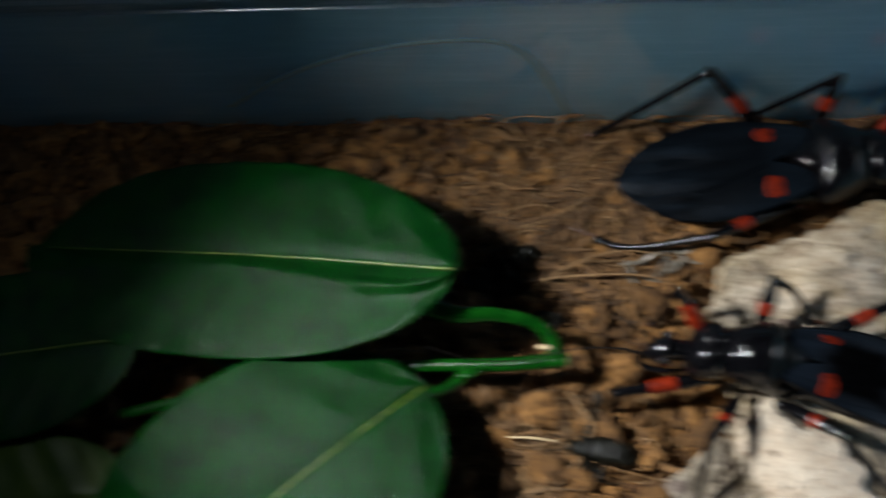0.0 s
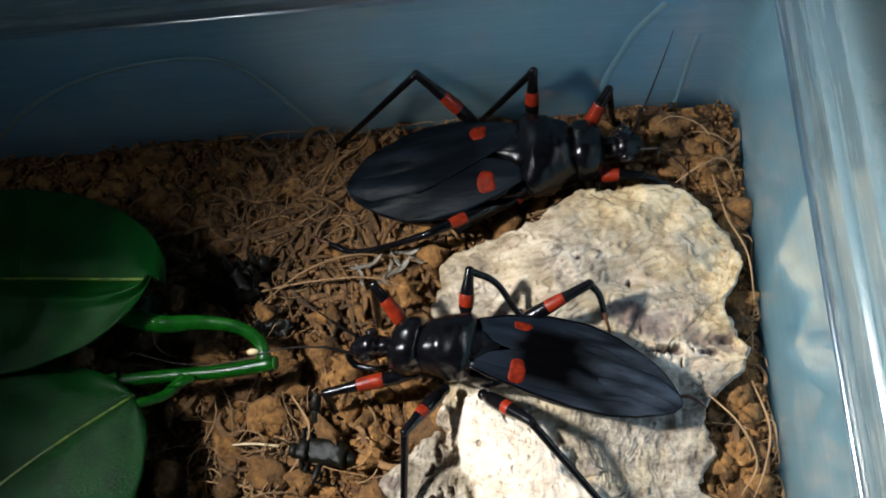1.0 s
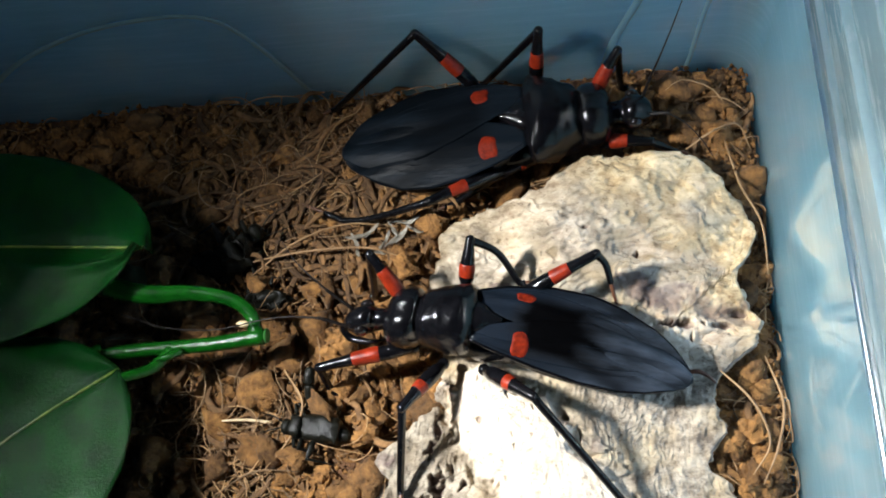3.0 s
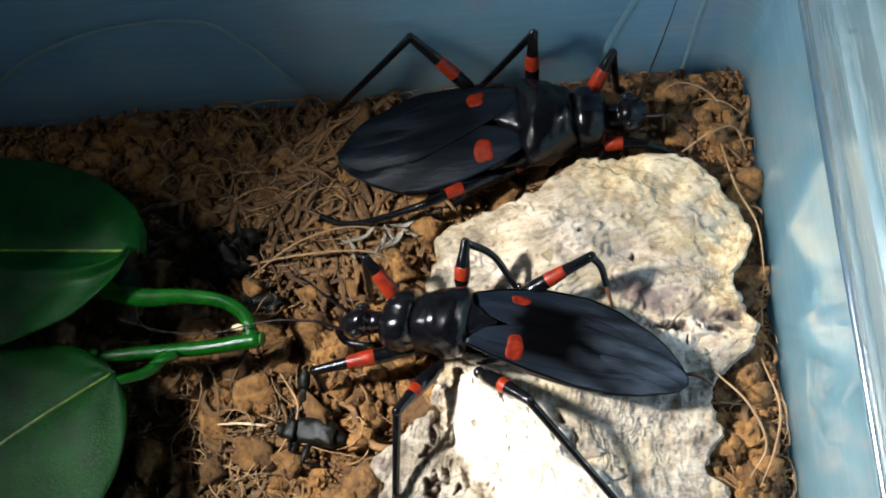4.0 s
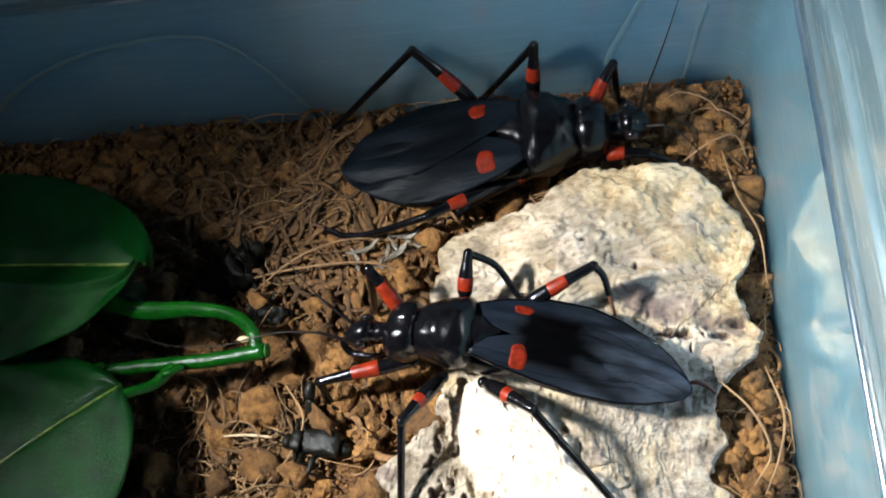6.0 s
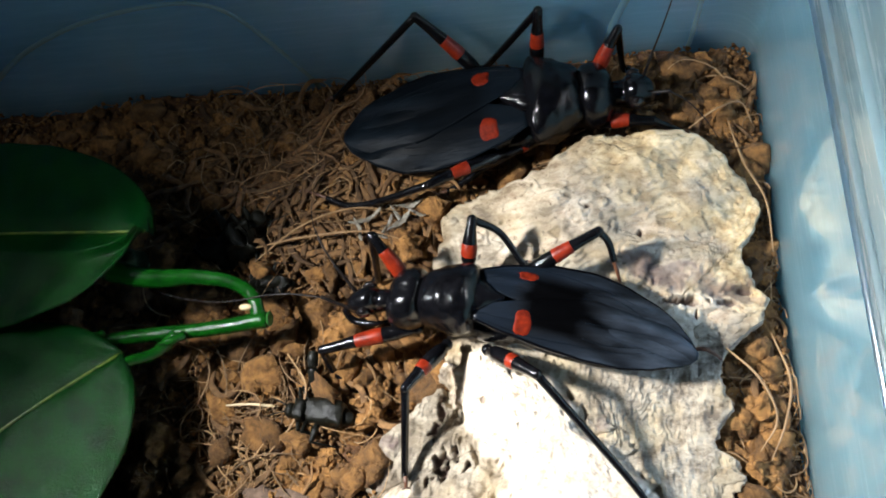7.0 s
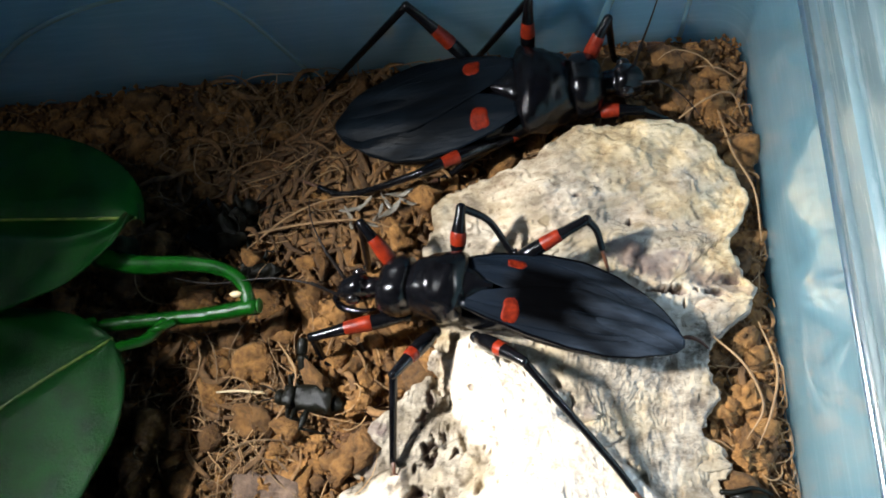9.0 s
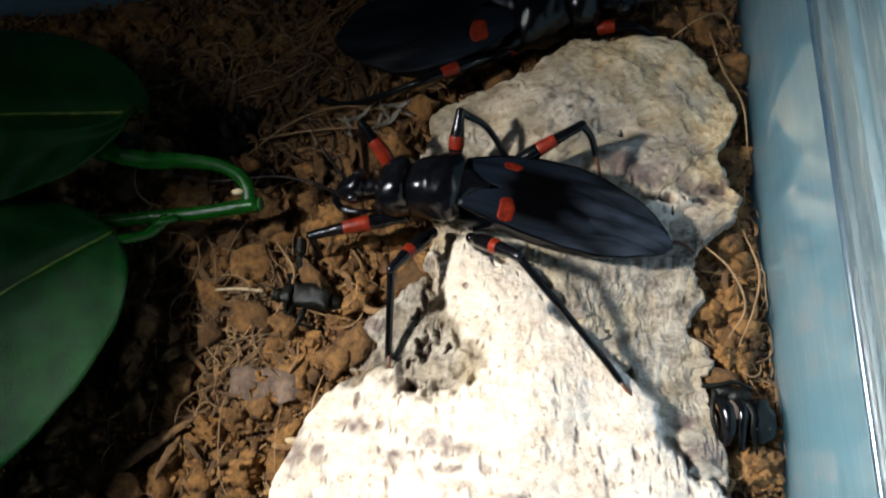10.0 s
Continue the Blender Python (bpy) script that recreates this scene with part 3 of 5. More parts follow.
def bark_tones(x, y):
    """How peeled, stained or darkened, greyed and yellowed the bark is at each place."""
    pale, upper = step(pale_depth(x, y) * 5), step((y - 41.5 - 0.1 * x) * 1.5)
    layers = plates(x, y, 5.0, 6)
    sheet = lattice(np.round(layers), np.floor(x / 9 + 0.4 * fbm(x / 3, y / 3, 71, 3)), 3)
    fresh = step((fbm(x / 4, y / 1.8, 12, 5) - 0.42) * 12) + 0.5 * (sheet < 0.28) + 0.7 * np.exp(-((x + 12) ** 2 + (y - 54) ** 2) / 26) * step(fbm(x / 2, y / 2, 19, 4) * 6)
    below = step((46.5 - 0.16 * (x - 12) - y + 0.8 * fbm(x / 2, y / 2, 18, 3)) * 2) * (x > 2) * upper
    peeled = np.clip(np.maximum(pale, upper * np.clip(0.40 * fresh + 0.6 * below, 0, 0.8)), 0, 1)
    grey = np.clip((1 - pale) * (1 - upper) * (0.8 + 0.5 * fbm(x / 3, y / 3, 34, 3)) + upper * np.maximum(0.8 * step((fbm(x / 6, y / 5, 33, 4) - 0.28 - 0.02 * x) * 7), 0.4 * (sheet > 0.62)), 0, 1)
    rho = bark_rho(x, y)
    ochre = upper * step((rho - 0.84 + 0.14 * fbm(x / 4, y / 4, 50, 3) + 0.004 * (x - 6)) * 22) * (0.3 + 0.7 * step((x - 2) * 0.8))
    stain_and_dark = 0.8 * step((inside(x, y, STRIP) + 1.1 * fbm(x / 1.8, y / 1.2, 31, 4) + 0.35) * 5)
    ragged = 0.75 * fbm(x / 1.4, y / 1.1, 30, 4)
    for cx, cy, rx, ry in ((-25.6, 16.9, 1.9, 1.1), (-15.8, 15.0, 2.0, 1.3), (-13.0, 13.8, 2.0, 0.9), (-20.2, 13.2, 3.0, 1.0), (-32.4, 14.0, 1.2, 3.0), (-29.6, 13.4, 0.8, 1.2), (-14.0, 12.0, 1.4, 0.6), (-6.5, 8.5, 1.3, 0.9), (-25.4, 27.4, 1.3, 2.6), (-24.0, 29.6, 1.0, 1.0),
                           (14.6, 14.6, 2.0, 1.2), (12.8, 18.2, 1.6, 1.0), (-10, 50.5, 1.8, 1.0), (1.2, 31.2, 0.7, 1.1)):
        stain_and_dark = np.maximum(stain_and_dark, step((1 - ((x - cx) / rx) ** 2 - ((y - cy) / ry) ** 2 + ragged) * 5) * (0.75 + 0.4 * fbm(x / 0.8, y / 0.8, 36, 2)))
    # Holes, cracks and pits are coloured dark as well as sunk in.
    stain_and_dark = np.maximum(stain_and_dark, hole_depth(x, y)[1])
    stain_and_dark = np.maximum(stain_and_dark, 0.75 * pale * pits(x, y))
    return [np.clip(a, 0, 1) for a in (peeled, stain_and_dark * 0.85, grey, ochre)]


def bark():
    rings, sides = 230, 860
    a = np.linspace(0, 2 * math.pi, sides, endpoint=False)
    r0 = bark_radius(a)
    rim = r0 + 0.8 * fbm(r0 * np.cos(a) / 4.5, r0 * np.sin(a) / 4.5, 3.0, 6) - 0.5 * np.abs(fbm(r0 * np.cos(a) / 1.6, r0 * np.sin(a) / 1.6, 6.0, 3))
    u = np.linspace(0, 1, rings + 1)[:, None] ** 0.8
    x, y = BARK_C[0] + rim * u * np.cos(a), BARK_C[1] + rim * u * np.sin(a)
    z = bark_z(x, y) - 0.4 * np.exp(-(rim - rim * u) / 0.15)
    tones = bark_tones(x, y)
    verts = [np.stack([x.ravel(), y.ravel(), z.ravel()], 1)]
    tones = [t.ravel() for t in tones]
    k = np.arange(sides)
    for layer, (out, drop) in enumerate(((0.15, 0.7), (-0.35, 1.3), (0.1, 2.0), (-0.4, 2.8), (-0.1, 3.6), (-0.9, 5.2), (-3.0, 8.5))):
        r = rim + out + 0.45 * fbm(k / 7, layer * 2.0 + 0 * k, 8.0, 3)
        verts.append(np.stack([BARK_C[0] + r * np.cos(a), BARK_C[1] + r * np.sin(a), z[-1] - drop], 1))
        for n, values in enumerate((0.3 + 0.35 * fbm(k / 6, layer + 0 * k, 1, 2), 0.25 * (layer % 2) + 0 * k, 0.35 + 0 * k, 0.5 + 0 * k)):
            tones[n] = np.append(tones[n], np.clip(values, 0, 1))
    i = np.arange(rings + 7)[:, None]
    faces = np.stack([i * sides + k, (i + 1) * sides + k, (i + 1) * sides + (k + 1) % sides, i * sides + (k + 1) % sides], -1).reshape(-1, 4)
    base = np.array([BARK_C[0], BARK_C[1], 0])
    ob = mesh_object("bark", np.vstack(verts) - base, faces, BARK)
    ob.location = base * MM
    keys = ("peeled", "blotch", "grey", "ochre")
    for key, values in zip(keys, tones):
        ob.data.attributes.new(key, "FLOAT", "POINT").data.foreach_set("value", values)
    # Loose crust flakes along the broken borders.
    rng = np.random.default_rng(8)
    n = 26
    t = np.linspace(0, 2 * math.pi, n, endpoint=False)
    for x, y, r in ((12.6, 22.4, 1.6), (11.4, 18.6, 1.9), (13.6, 16.4, 1.6), (15.0, 12.8, 1.8), (14.6, 25.4, 1.5), (1.4, 31.0, 1.1), (3.0, 28.4, 1.3), (6.0, 24.6, 1.2), (16.6, 43.8, 1.8), (19.4, 44.8, 1.2), (14.0, 42.2, 1.4)):
        jag = 1 + 0.45 * fbm(1.6 * np.cos(t) + x, 1.6 * np.sin(t) + y, 6, 4)
        rr = np.array([0.25, 0.6, 0.9, 1.0])[:, None]
        px, py = x + r * rr * jag * np.cos(t), y + r * rr * jag * np.sin(t) * 0.6
        lean = rng.normal(0, 0.10, 2)
        pz = bark_z(np.array([x]), np.array([y]))[0] * 0.5 + bark_z(px, py) * 0.5 + lean[0] * (px - x) + lean[1] * (py - y) + 0.18 - 0.14 * (rr == 1.0)
        top = np.stack([px.ravel(), py.ravel(), pz.ravel()], 1)
        v = np.vstack([top, top[-n:] - (0, 0, 0.6)])
        f = [list(range(n))] + [[q * n + j, (q + 1) * n + j, (q + 1) * n + (j + 1) % n, q * n + (j + 1) % n] for q in range(4) for j in range(n)] + [[4 * n + j for j in reversed(range(n))]]
        flake = mesh_object("crust_flake", v - base, f, BARK, ob)
        for key, values in zip(keys, bark_tones(v[:, 0], v[:, 1])):
            flake.data.attributes.new(key, "FLOAT", "POINT").data.foreach_set("value", values * (0.6 if key == "blotch" else 1.0))
    return tagged(ob, "weathered piece of cork bark, pale where the crust has peeled", "bark")


def soil():
    pitch = 0.7
    xs, ys = np.arange(FAR_X + 0.2, WALL_X - 0.1, pitch), np.arange(NEAR_Y + 0.2, WALL_Y - 0.1, pitch)
    gx, gy = np.meshgrid(xs, ys)
    h = soil_z(gx, gy)
    h += 0.8 * fbm(gx / 6, gy / 6, 0.7, 2) + 0.5 * fbm(gx / 1.6, gy / 1.6, 5.0, 3)
    h -= 0.5
    n = len(xs)
    verts = np.stack([gx.ravel(), gy.ravel(), h.ravel()], 1)
    faces = [[j * n + i, j * n + i + 1, (j + 1) * n + i + 1, (j + 1) * n + i] for j in range(len(ys) - 1) for i in range(n - 1)]
    tagged(mesh_object("soil", verts, faces, SOIL), "brown crumbly coconut fibre soil", "soil", kind="structure")


def chunk_shapes(rng, fine, count=14):
    """Rough broken crumbs of unit size, at two levels of detail."""
    bm = bmesh.new()
    bmesh.ops.create_icosphere(bm, subdivisions=fine, radius=1.0)
    base = np.array([v.co for v in bm.verts])
    faces = np.array([[v.index for v in f.verts] for f in bm.faces])
    bm.free()
    shapes = []
    for s in range(count):
        v = base.copy()
        for _ in range(9):
            d = rng.normal(size=3)
            d /= np.linalg.norm(d)
            over = np.maximum(v @ d - rng.uniform(0.45, 0.85), 0)
            v -= over[:, None] * d * 0.9
        v = np.array(wobble(wobble(v, 0.9, 0.45, s * 1.7), 0.35, 0.36, s))
        v *= rng.uniform(0.5, 1.25, 3)
        shapes.append(v)
    return shapes, faces


def turn(rng):
    q = rng.normal(size=4)
    w, x, y, z = q / np.linalg.norm(q)
    return np.array([[1 - 2 * (y * y + z * z), 2 * (x * y - z * w), 2 * (x * z + y * w)], [2 * (x * y + z * w), 1 - 2 * (x * x + z * z), 2 * (y * z - x * w)], [2 * (x * z - y * w), 2 * (y * z + x * w), 1 - 2 * (x * x + y * y)]])


def chunks():
    """Large crumbs, and finer ones strewn between and over them."""
    rng = np.random.default_rng(5)
    coarse, small = chunk_shapes(rng, 2), chunk_shapes(rng, 1)
    for name, count, label in (("soil_crumbs", 6500, "loose reddish brown lumps of coconut fibre soil"), ("fine_crumbs", 8500, "fine loose crumbs of coconut fibre soil")):
        tiny = name == "fine_crumbs"
        places = []
        while len(places) < count:
            x, y = rng.uniform(-100 if tiny else -135, WALL_X - 0.6), rng.uniform(2, WALL_Y - 0.6)
            if len(places) < count // 9:
                x = rng.uniform(14, WALL_X - 0.4)
            r = rng.uniform(0.2, 0.55) if tiny else min(0.62 * rng.pareto(1.6) + 0.55, 2.8)
            if rng.uniform() < 0.75 * math.exp(-((x + 33) ** 2 + (y - 66) ** 2) / 220):
                r *= 0.7
            if x < WALL_X - r and y < WALL_Y - r and bark_rho(x, y) > 0.97:
                places.append((x, y, r))
        x, y, r = np.array(places).T
        z = soil_z(x, y) + 0.2 + 0.8 * fbm(x / 6, y / 6, 0.7, 2) + (rng.uniform(0.1, 1.5, count) if tiny else rng.uniform(-0.6, 0.5, count) * r)
        verts, faces, base = [], [], 0
        for k in range(count):
            shapes, tris = coarse if r[k] > 0.9 else small
            v = shapes[rng.integers(len(shapes))] @ turn(rng).T * r[k] + (x[k], y[k], z[k])
            verts.append(v)
            faces.append(tris + base)
            base += len(v)
        tagged(mesh_object(name, np.vstack(verts), np.vstack(faces), CHUNK), label, "soil", kind="stuff")


def strand(rng, x, y, length, a, bend, radius, rise, flat, sides, n, sink=0.1):
    """One curling fibre that starts at (x, y) and follows the soil."""
    pts, pz = [], float(soil_z(x, y)) + rng.uniform(0.3, 1.6)
    for k in range(6):
        pts.append((x, y, pz))
        x, y = min(x + length / 5 * math.cos(a), WALL_X - 0.4), min(y + length / 5 * math.sin(a), WALL_Y - 0.4)
        pz = max(pz + length / 5 * rise, float(soil_z(x, y)) + sink)
        a, rise = a + bend + rng.normal(0, 0.2), rise - 0.08
    return tube(pts, [radius * 0.7, radius * 1.1, radius, radius * 0.4], sides, n, flat)


def fibres():
    """Thin loose hairs, and the broad torn strips heaped behind the leaves."""
    rng = np.random.default_rng(11)
    for name, count, skin, label in (("coir_fibres", 1700, FIBRE, "loose pale tan coconut fibres on the soil"), ("coir_strips", 1100, STRIPS, "torn brown strips of coconut husk heaped on the soil")):
        verts, faces, base, made = [], [], 0, 0
        while made < count:
            pick = rng.uniform()
            broad = skin is STRIPS
            if pick < (0.75 if broad else 0.22):
                x, y = rng.normal(-36, 11), rng.normal(69, 8)
            elif pick < (0.80 if broad else 0.42):
                x, y = rng.normal(19.5, 2.5), rng.uniform(10, 78)
            elif pick < (0.86 if broad else 0.65):
                x, y = rng.normal(-42, 7), rng.normal(30, 8)
            else:
                x, y = rng.uniform(-110, WALL_X - 1), rng.uniform(4, WALL_Y - 1)
            if bark_rho(x, y) < 1.0 or x > WALL_X - 0.8 or y > WALL_Y - 0.8:
                continue
            a = rng.normal(-0.9, 0.8) if pick < 0.75 and broad else rng.uniform(0, 2 * math.pi)
            if broad:
                v, f = strand(rng, x, y, rng.uniform(3, 9), a, rng.normal(0, 0.22), rng.uniform(0.18, 0.52), rng.normal(0.05, 0.15), 0.4, 6, 10, 0.3)
            else:
                v, f = strand(rng, x, y, min(rng.gamma(2.2, 2.4) + 2, 16), a, rng.normal(0, 0.4), rng.uniform(0.045, 0.11), rng.normal(0.0, 0.22), 1.0, 4, 10)
            verts.append(np.array(v))
            faces += [[i + base for i in q] for q in f]
            base += len(v)
            made += 1
        tagged(mesh_object(name, np.vstack(verts), faces, skin), label, "fibre", kind="stuff")


def lumps():
    """The larger single lumps of soil."""
    rng = np.random.default_rng(21)
    bm = bmesh.new()
    bmesh.ops.create_icosphere(bm, subdivisions=4, radius=1.0)
    base = np.array([v.co for v in bm.verts])
    faces = [[v.index for v in f.verts] for f in bm.faces]
    bm.free()
    for x, y, r in ((19.6, 33.0, 3.0), (19.4, 26.6, 2.4), (21.2, 13.4, 2.6), (21.4, 38.4, 2.0), (18.2, 39.2, 1.8), (21.6, 28.8, 1.6), (-31.0, 44.0, 3.4), (-35.6, 46.4, 2.2), (-27.6, 33.2, 2.4), (-32.6, 27.4, 2.2), (-38.0, 22.0, 2.6), (-44.6, 16.6, 2.4), (-40.0, 12.4, 3.0), (-50.4, 20.6, 2.0),
                    (14.8, 73.4, 2.2), (19.4, 75.4, 2.0), (12.0, 78.6, 2.0), (17.4, 80.6, 2.2), (-44.0, 73.0, 2.0), (-52.0, 78.0, 2.2), (-64.0, 80.0, 2.4), (-47.6, 66.0, 1.8)):
        v = base.copy()
        for _ in range(7):
            d = rng.normal(size=3)
            d /= np.linalg.norm(d)
            v -= np.maximum(v @ d - rng.uniform(0.55, 0.85), 0)[:, None] * d * 0.8
        seed = float(rng.uniform(0, 50))
        v = np.array(wobble(wobble(wobble(v, 0.8, 0.55, seed), 0.3, 0.26, seed + 5), 0.11, 0.10, seed + 9)) * rng.uniform(0.75, 1.05, 3) * r
        ob = mesh_object("soil_lump", v, faces, CHUNK)
        ob.location = Vector((x, y, float(soil_z(x, y)) + 0.30 * r)) * MM
        tagged(ob, "crumbly reddish brown lump of coconut fibre soil", "soil", group="soil lumps")


tabletop()
tub()
TORCH = torch()
soil()
bark()
chunks()
fibres()
lumps()


# ------------------------------------------------------------------ assassin bugs
def wing_rows(side):
    """Outer margin, inner margin and crown height of a wing by distance along the body."""
    s = [5.2, 2, -3, -8, -12, -15.5, -18, -19.6, -20.5]
    outer = [3.5, 4.6, 5.7, 6.1, 5.6, 4.4, 3.0, 1.8, 0.5]
    inner = [1.7, 0.5, -1.2, -2.6, -3.2, -3.0, -2.2, -1.3, -0.4] if side > 0 else [1.7, 0.5, -0.8, -2.0, -2.6, -2.4, -1.8, -1.1, -0.4]
    crown = [12.2, 11.9, 11.3, 10.5, 9.8, 9.2, 8.8, 8.45, 8.2]
    return s, outer, inner, crown


def wing_point(s, y, side, wide, lift, bend):
    """A place on the wing's skin: y counts outwards on its own side; bend: how far the body's middle bows to its left."""
    rows_s, outer, inner, crown = wing_rows(side)
    c = np.interp(-s, [-q for q in rows_s], crown)
    roof = 0.030 * y * y + 0.0011 * abs(y) ** 3
    fold = 0.16 * math.exp(-((y - 2.2 - 0.10 * (s + 4)) / 0.5) ** 2) * (1 if s > -7 else math.exp(-((s + 7) / 2.5) ** 2))
    ripple = 0.22 * math.sin(1.5 * y + 0.22 * s) * (s < -5) * min(1.0, (-5 - s) / 5)
    return (s, side * y * wide + bend * (1 - (s / 20.5) ** 2), c - roof + fold + ripple + lift)


def wing(side, wide, lift, parent, spot, bend, skin):
    rows_s, outer, inner, crown = wing_rows(side)
    n, k = 60, 22
    top, low = [], []
    for i in range(n):
        s = 5.2 - 25.7 * (i / (n - 1)) ** 0.9
        o, q = np.interp(-s, [-r for r in rows_s], outer), np.interp(-s, [-r for r in rows_s], inner)
        for j in range(k):
            y = q + (o - q) * j / (k - 1)
            p = wing_point(s, y, side, wide, lift, bend)
            top.append(p)
            low.append((p[0], p[1], p[2] - 0.14))
    v = top + low
    f = []
    for i in range(n - 1):
        for j in range(k - 1):
            a, b, c, d = i * k + j, i * k + j + 1, (i + 1) * k + j + 1, (i + 1) * k + j
            q = [a, b, c, d] if side > 0 else [d, c, b, a]
            f += [q[::-1], [x + n * k for x in q]]
    rim = [j for j in range(k)] + [i * k + k - 1 for i in range(1, n)] + [(n - 1) * k + j for j in range(k - 2, -1, -1)] + [i * k for i in range(n - 2, 0, -1)]
    for a, b in zip(rim, rim[1:] + rim[:1]):
        q = [a, b, b + n * k, a + n * k]
        f.append(q if side > 0 else q[::-1])
    ob = mesh_object("wing", v, f, skin, parent)
    q = np.array(v)
    along, out = q[:, 0] + 0.5 * fbm(q[:, 0] / 3, q[:, 1], 61, 3), side * (q[:, 1] - bend * (1 - (q[:, 0] / 20.5) ** 2)) / wide
    rise = lambda a, b: np.clip((along - a) / (b - a), 0, 1)
    # Bluish sheen on ripple crests and dark troughs are put into the colour.
    ridge = 0.5 + 0.5 * np.sin(1.5 * out + 0.22 * along + 1.3 * fbm(q[:, 0] / 5, q[:, 1] / 1.2, 63, 3))
    smoke_sheen = rise(-3.5, -11) * (0.35 + 0.65 * ridge)
    velvet = np.clip(rise(1.2, -1.2) * rise(-11.5, -6.5) * (1 - 0.8 * np.clip((out - 3.0) / 1.5, 0, 1)) + 0.55 * rise(-6, -9) * (1 - ridge) ** 2, 0, 1)
    velvet *= 1.0 if skin is MEMBRANE else 0.55
    for key, values in (("smoke_sheen", smoke_sheen), ("velvet", velvet)):
        ob.data.attributes.new(key, "FLOAT", "POINT").data.foreach_set("value", values)
    sx, sy, rx, ry = spot
    v = [wing_point(sx, sy, side, wide, lift + 0.15, bend)]
    rings, sides = 5, 26
    for r in range(1, rings + 1):
        for t in range(sides):
            a = 2 * math.pi * t / sides
            g = r / rings * (1 + 0.05 * math.sin(3 * a + sx) + 0.04 * math.cos(5 * a + sy)) / (abs(math.cos(a)) ** 3.2 + abs(math.sin(a)) ** 3.2) ** (1 / 3.2)
            v.append(wing_point(sx + rx * g * math.cos(a), sy + ry * g * math.sin(a), side, wide, lift + (0.15 if r < rings else -0.03), bend))
    f = [[0, 1 + t, 1 + (t + 1) % sides] for t in range(sides)]
    for r in range(rings - 1):
        f += [[1 + r * sides + t, 1 + (r + 1) * sides + t, 1 + (r + 1) * sides + (t + 1) % sides, 1 + r * sides + (t + 1) % sides] for t in range(sides)]
    if side < 0:
        f = [q[::-1] for q in f]
    mesh_object("spot", v, f, SPOT, ob, "orange-red wing spot")
    veins = [[(4.8, 2.4), (2.5, 2.8), (0, 3.0)], [(4.6, 3.3), (-1, 4.6), (-6.5, 4.4), (-12, 3.6), (-17, 1.4)], [(-7.5, 3.2), (-10, 3.3), (-13, 2.5), (-16.5, 0.8)], [(-7.5, 1.0), (-10, 0.6), (-13, 0.2), (-17.5, -0.6)]]
    for line in veins:
        pts = [wing_point(s, y, side, wide, lift - 0.02, bend) for s, y in spline(line, 14)]
        mesh_object("vein", *tube(pts, [0.05, 0.06, 0.03], 6, 20), WING, ob)
    if skin is WING:
        return ob
    edge = [wing_point(q, np.interp(-q, [-p for p in rows_s], outer) - 0.05, side, wide, lift - 0.05, bend) for q in np.linspace(5.0, -19.8, 30)]
    mesh_object("margin", *tube(edge, [0.16, 0.2, 0.16, 0.08], 8, 60), SHELL, ob, "glossy thickened wing margin")
    return ob


def leg(parent, joints, red, thick=1.0):
    """Joints in the bug's space: hip, knee, then down the shin to the foot; red: where the band begins and ends on the thigh."""
    hip, knee, shin = np.array(joints[0]), np.array(joints[1]), [np.array(j) for j in joints[2:]]
    at = lambda u: hip + (knee - hip) * u + np.array([0, 0, 0.5 * math.sin(math.pi * u)])
    line = [at(u) for u in np.linspace(0, 1, 6)]
    r = [0.42 * thick, 0.78 * thick, 0.82 * thick, 0.7 * thick, 0.55 * thick, 0.5 * thick]
    ob = mesh_object("leg", *join(tube(line, r, 20, 30), ball(knee, (0.52 * thick,) * 3), ball(hip, (0.62 * thick,) * 3)), SHELL, parent)
    us = np.linspace(red[0], red[1], 9)
    band = [at(u) for u in us]
    mesh_object("red_band", *tube(band, [np.interp(u, np.linspace(0, 1, 6), r) + (0.03 if 0 < i < 8 else -0.03) for i, u in enumerate(us)], 20, 25), RED, ob, "orange-red band")
    end = shin[-1]
    last = shin[-2] if len(shin) > 1 else knee
    foot0 = last + (end - last) * (0.82 if len(shin) < 2 else 0.45)
    path = [knee] + shin[:-1] + [foot0]
    mesh_object("shin", *tube(path, [0.44 * thick, 0.38 * thick, 0.36 * thick, 0.33 * thick], 12, 28), SHELL, ob)
    side = np.cross(end - foot0, (0, 0, 1))
    side = side / (np.linalg.norm(side) + 1e-9) * 0.45
    tip = end + (end - foot0) * 0.12
    claws = [tube([end, end + (tip - end) * 0.6 + side * s, tip + side * s * 0.8 - np.array([0, 0, 0.2])], [0.09, 0.07, 0.03], 6, 8) for s in (-1, 1)]
    mesh_object("foot", *join(tube([foot0, (foot0 + end) / 2 + (0, 0, 0.12), end], [0.27, 0.24, 0.2], 8, 10), *claws), TARSUS, ob, "brown clawed foot")
    return ob


def antenna(parent, base, line):
    """A jointed feeler whose own origin is its base; line: places from the base on."""
    line = np.array(line) - np.array(base)
    ob = mesh_object("antenna", *join(tube(line[:2], [0.24, 0.2, 0.22], 8, 10), ball(line[1], (0.26,) * 3, 6, 8), tube(line[1:], [0.15, 0.10, 0.07, 0.04], 7, 36)), FEELER, parent)
    ob.location = Vector(base) * MM
    return ob


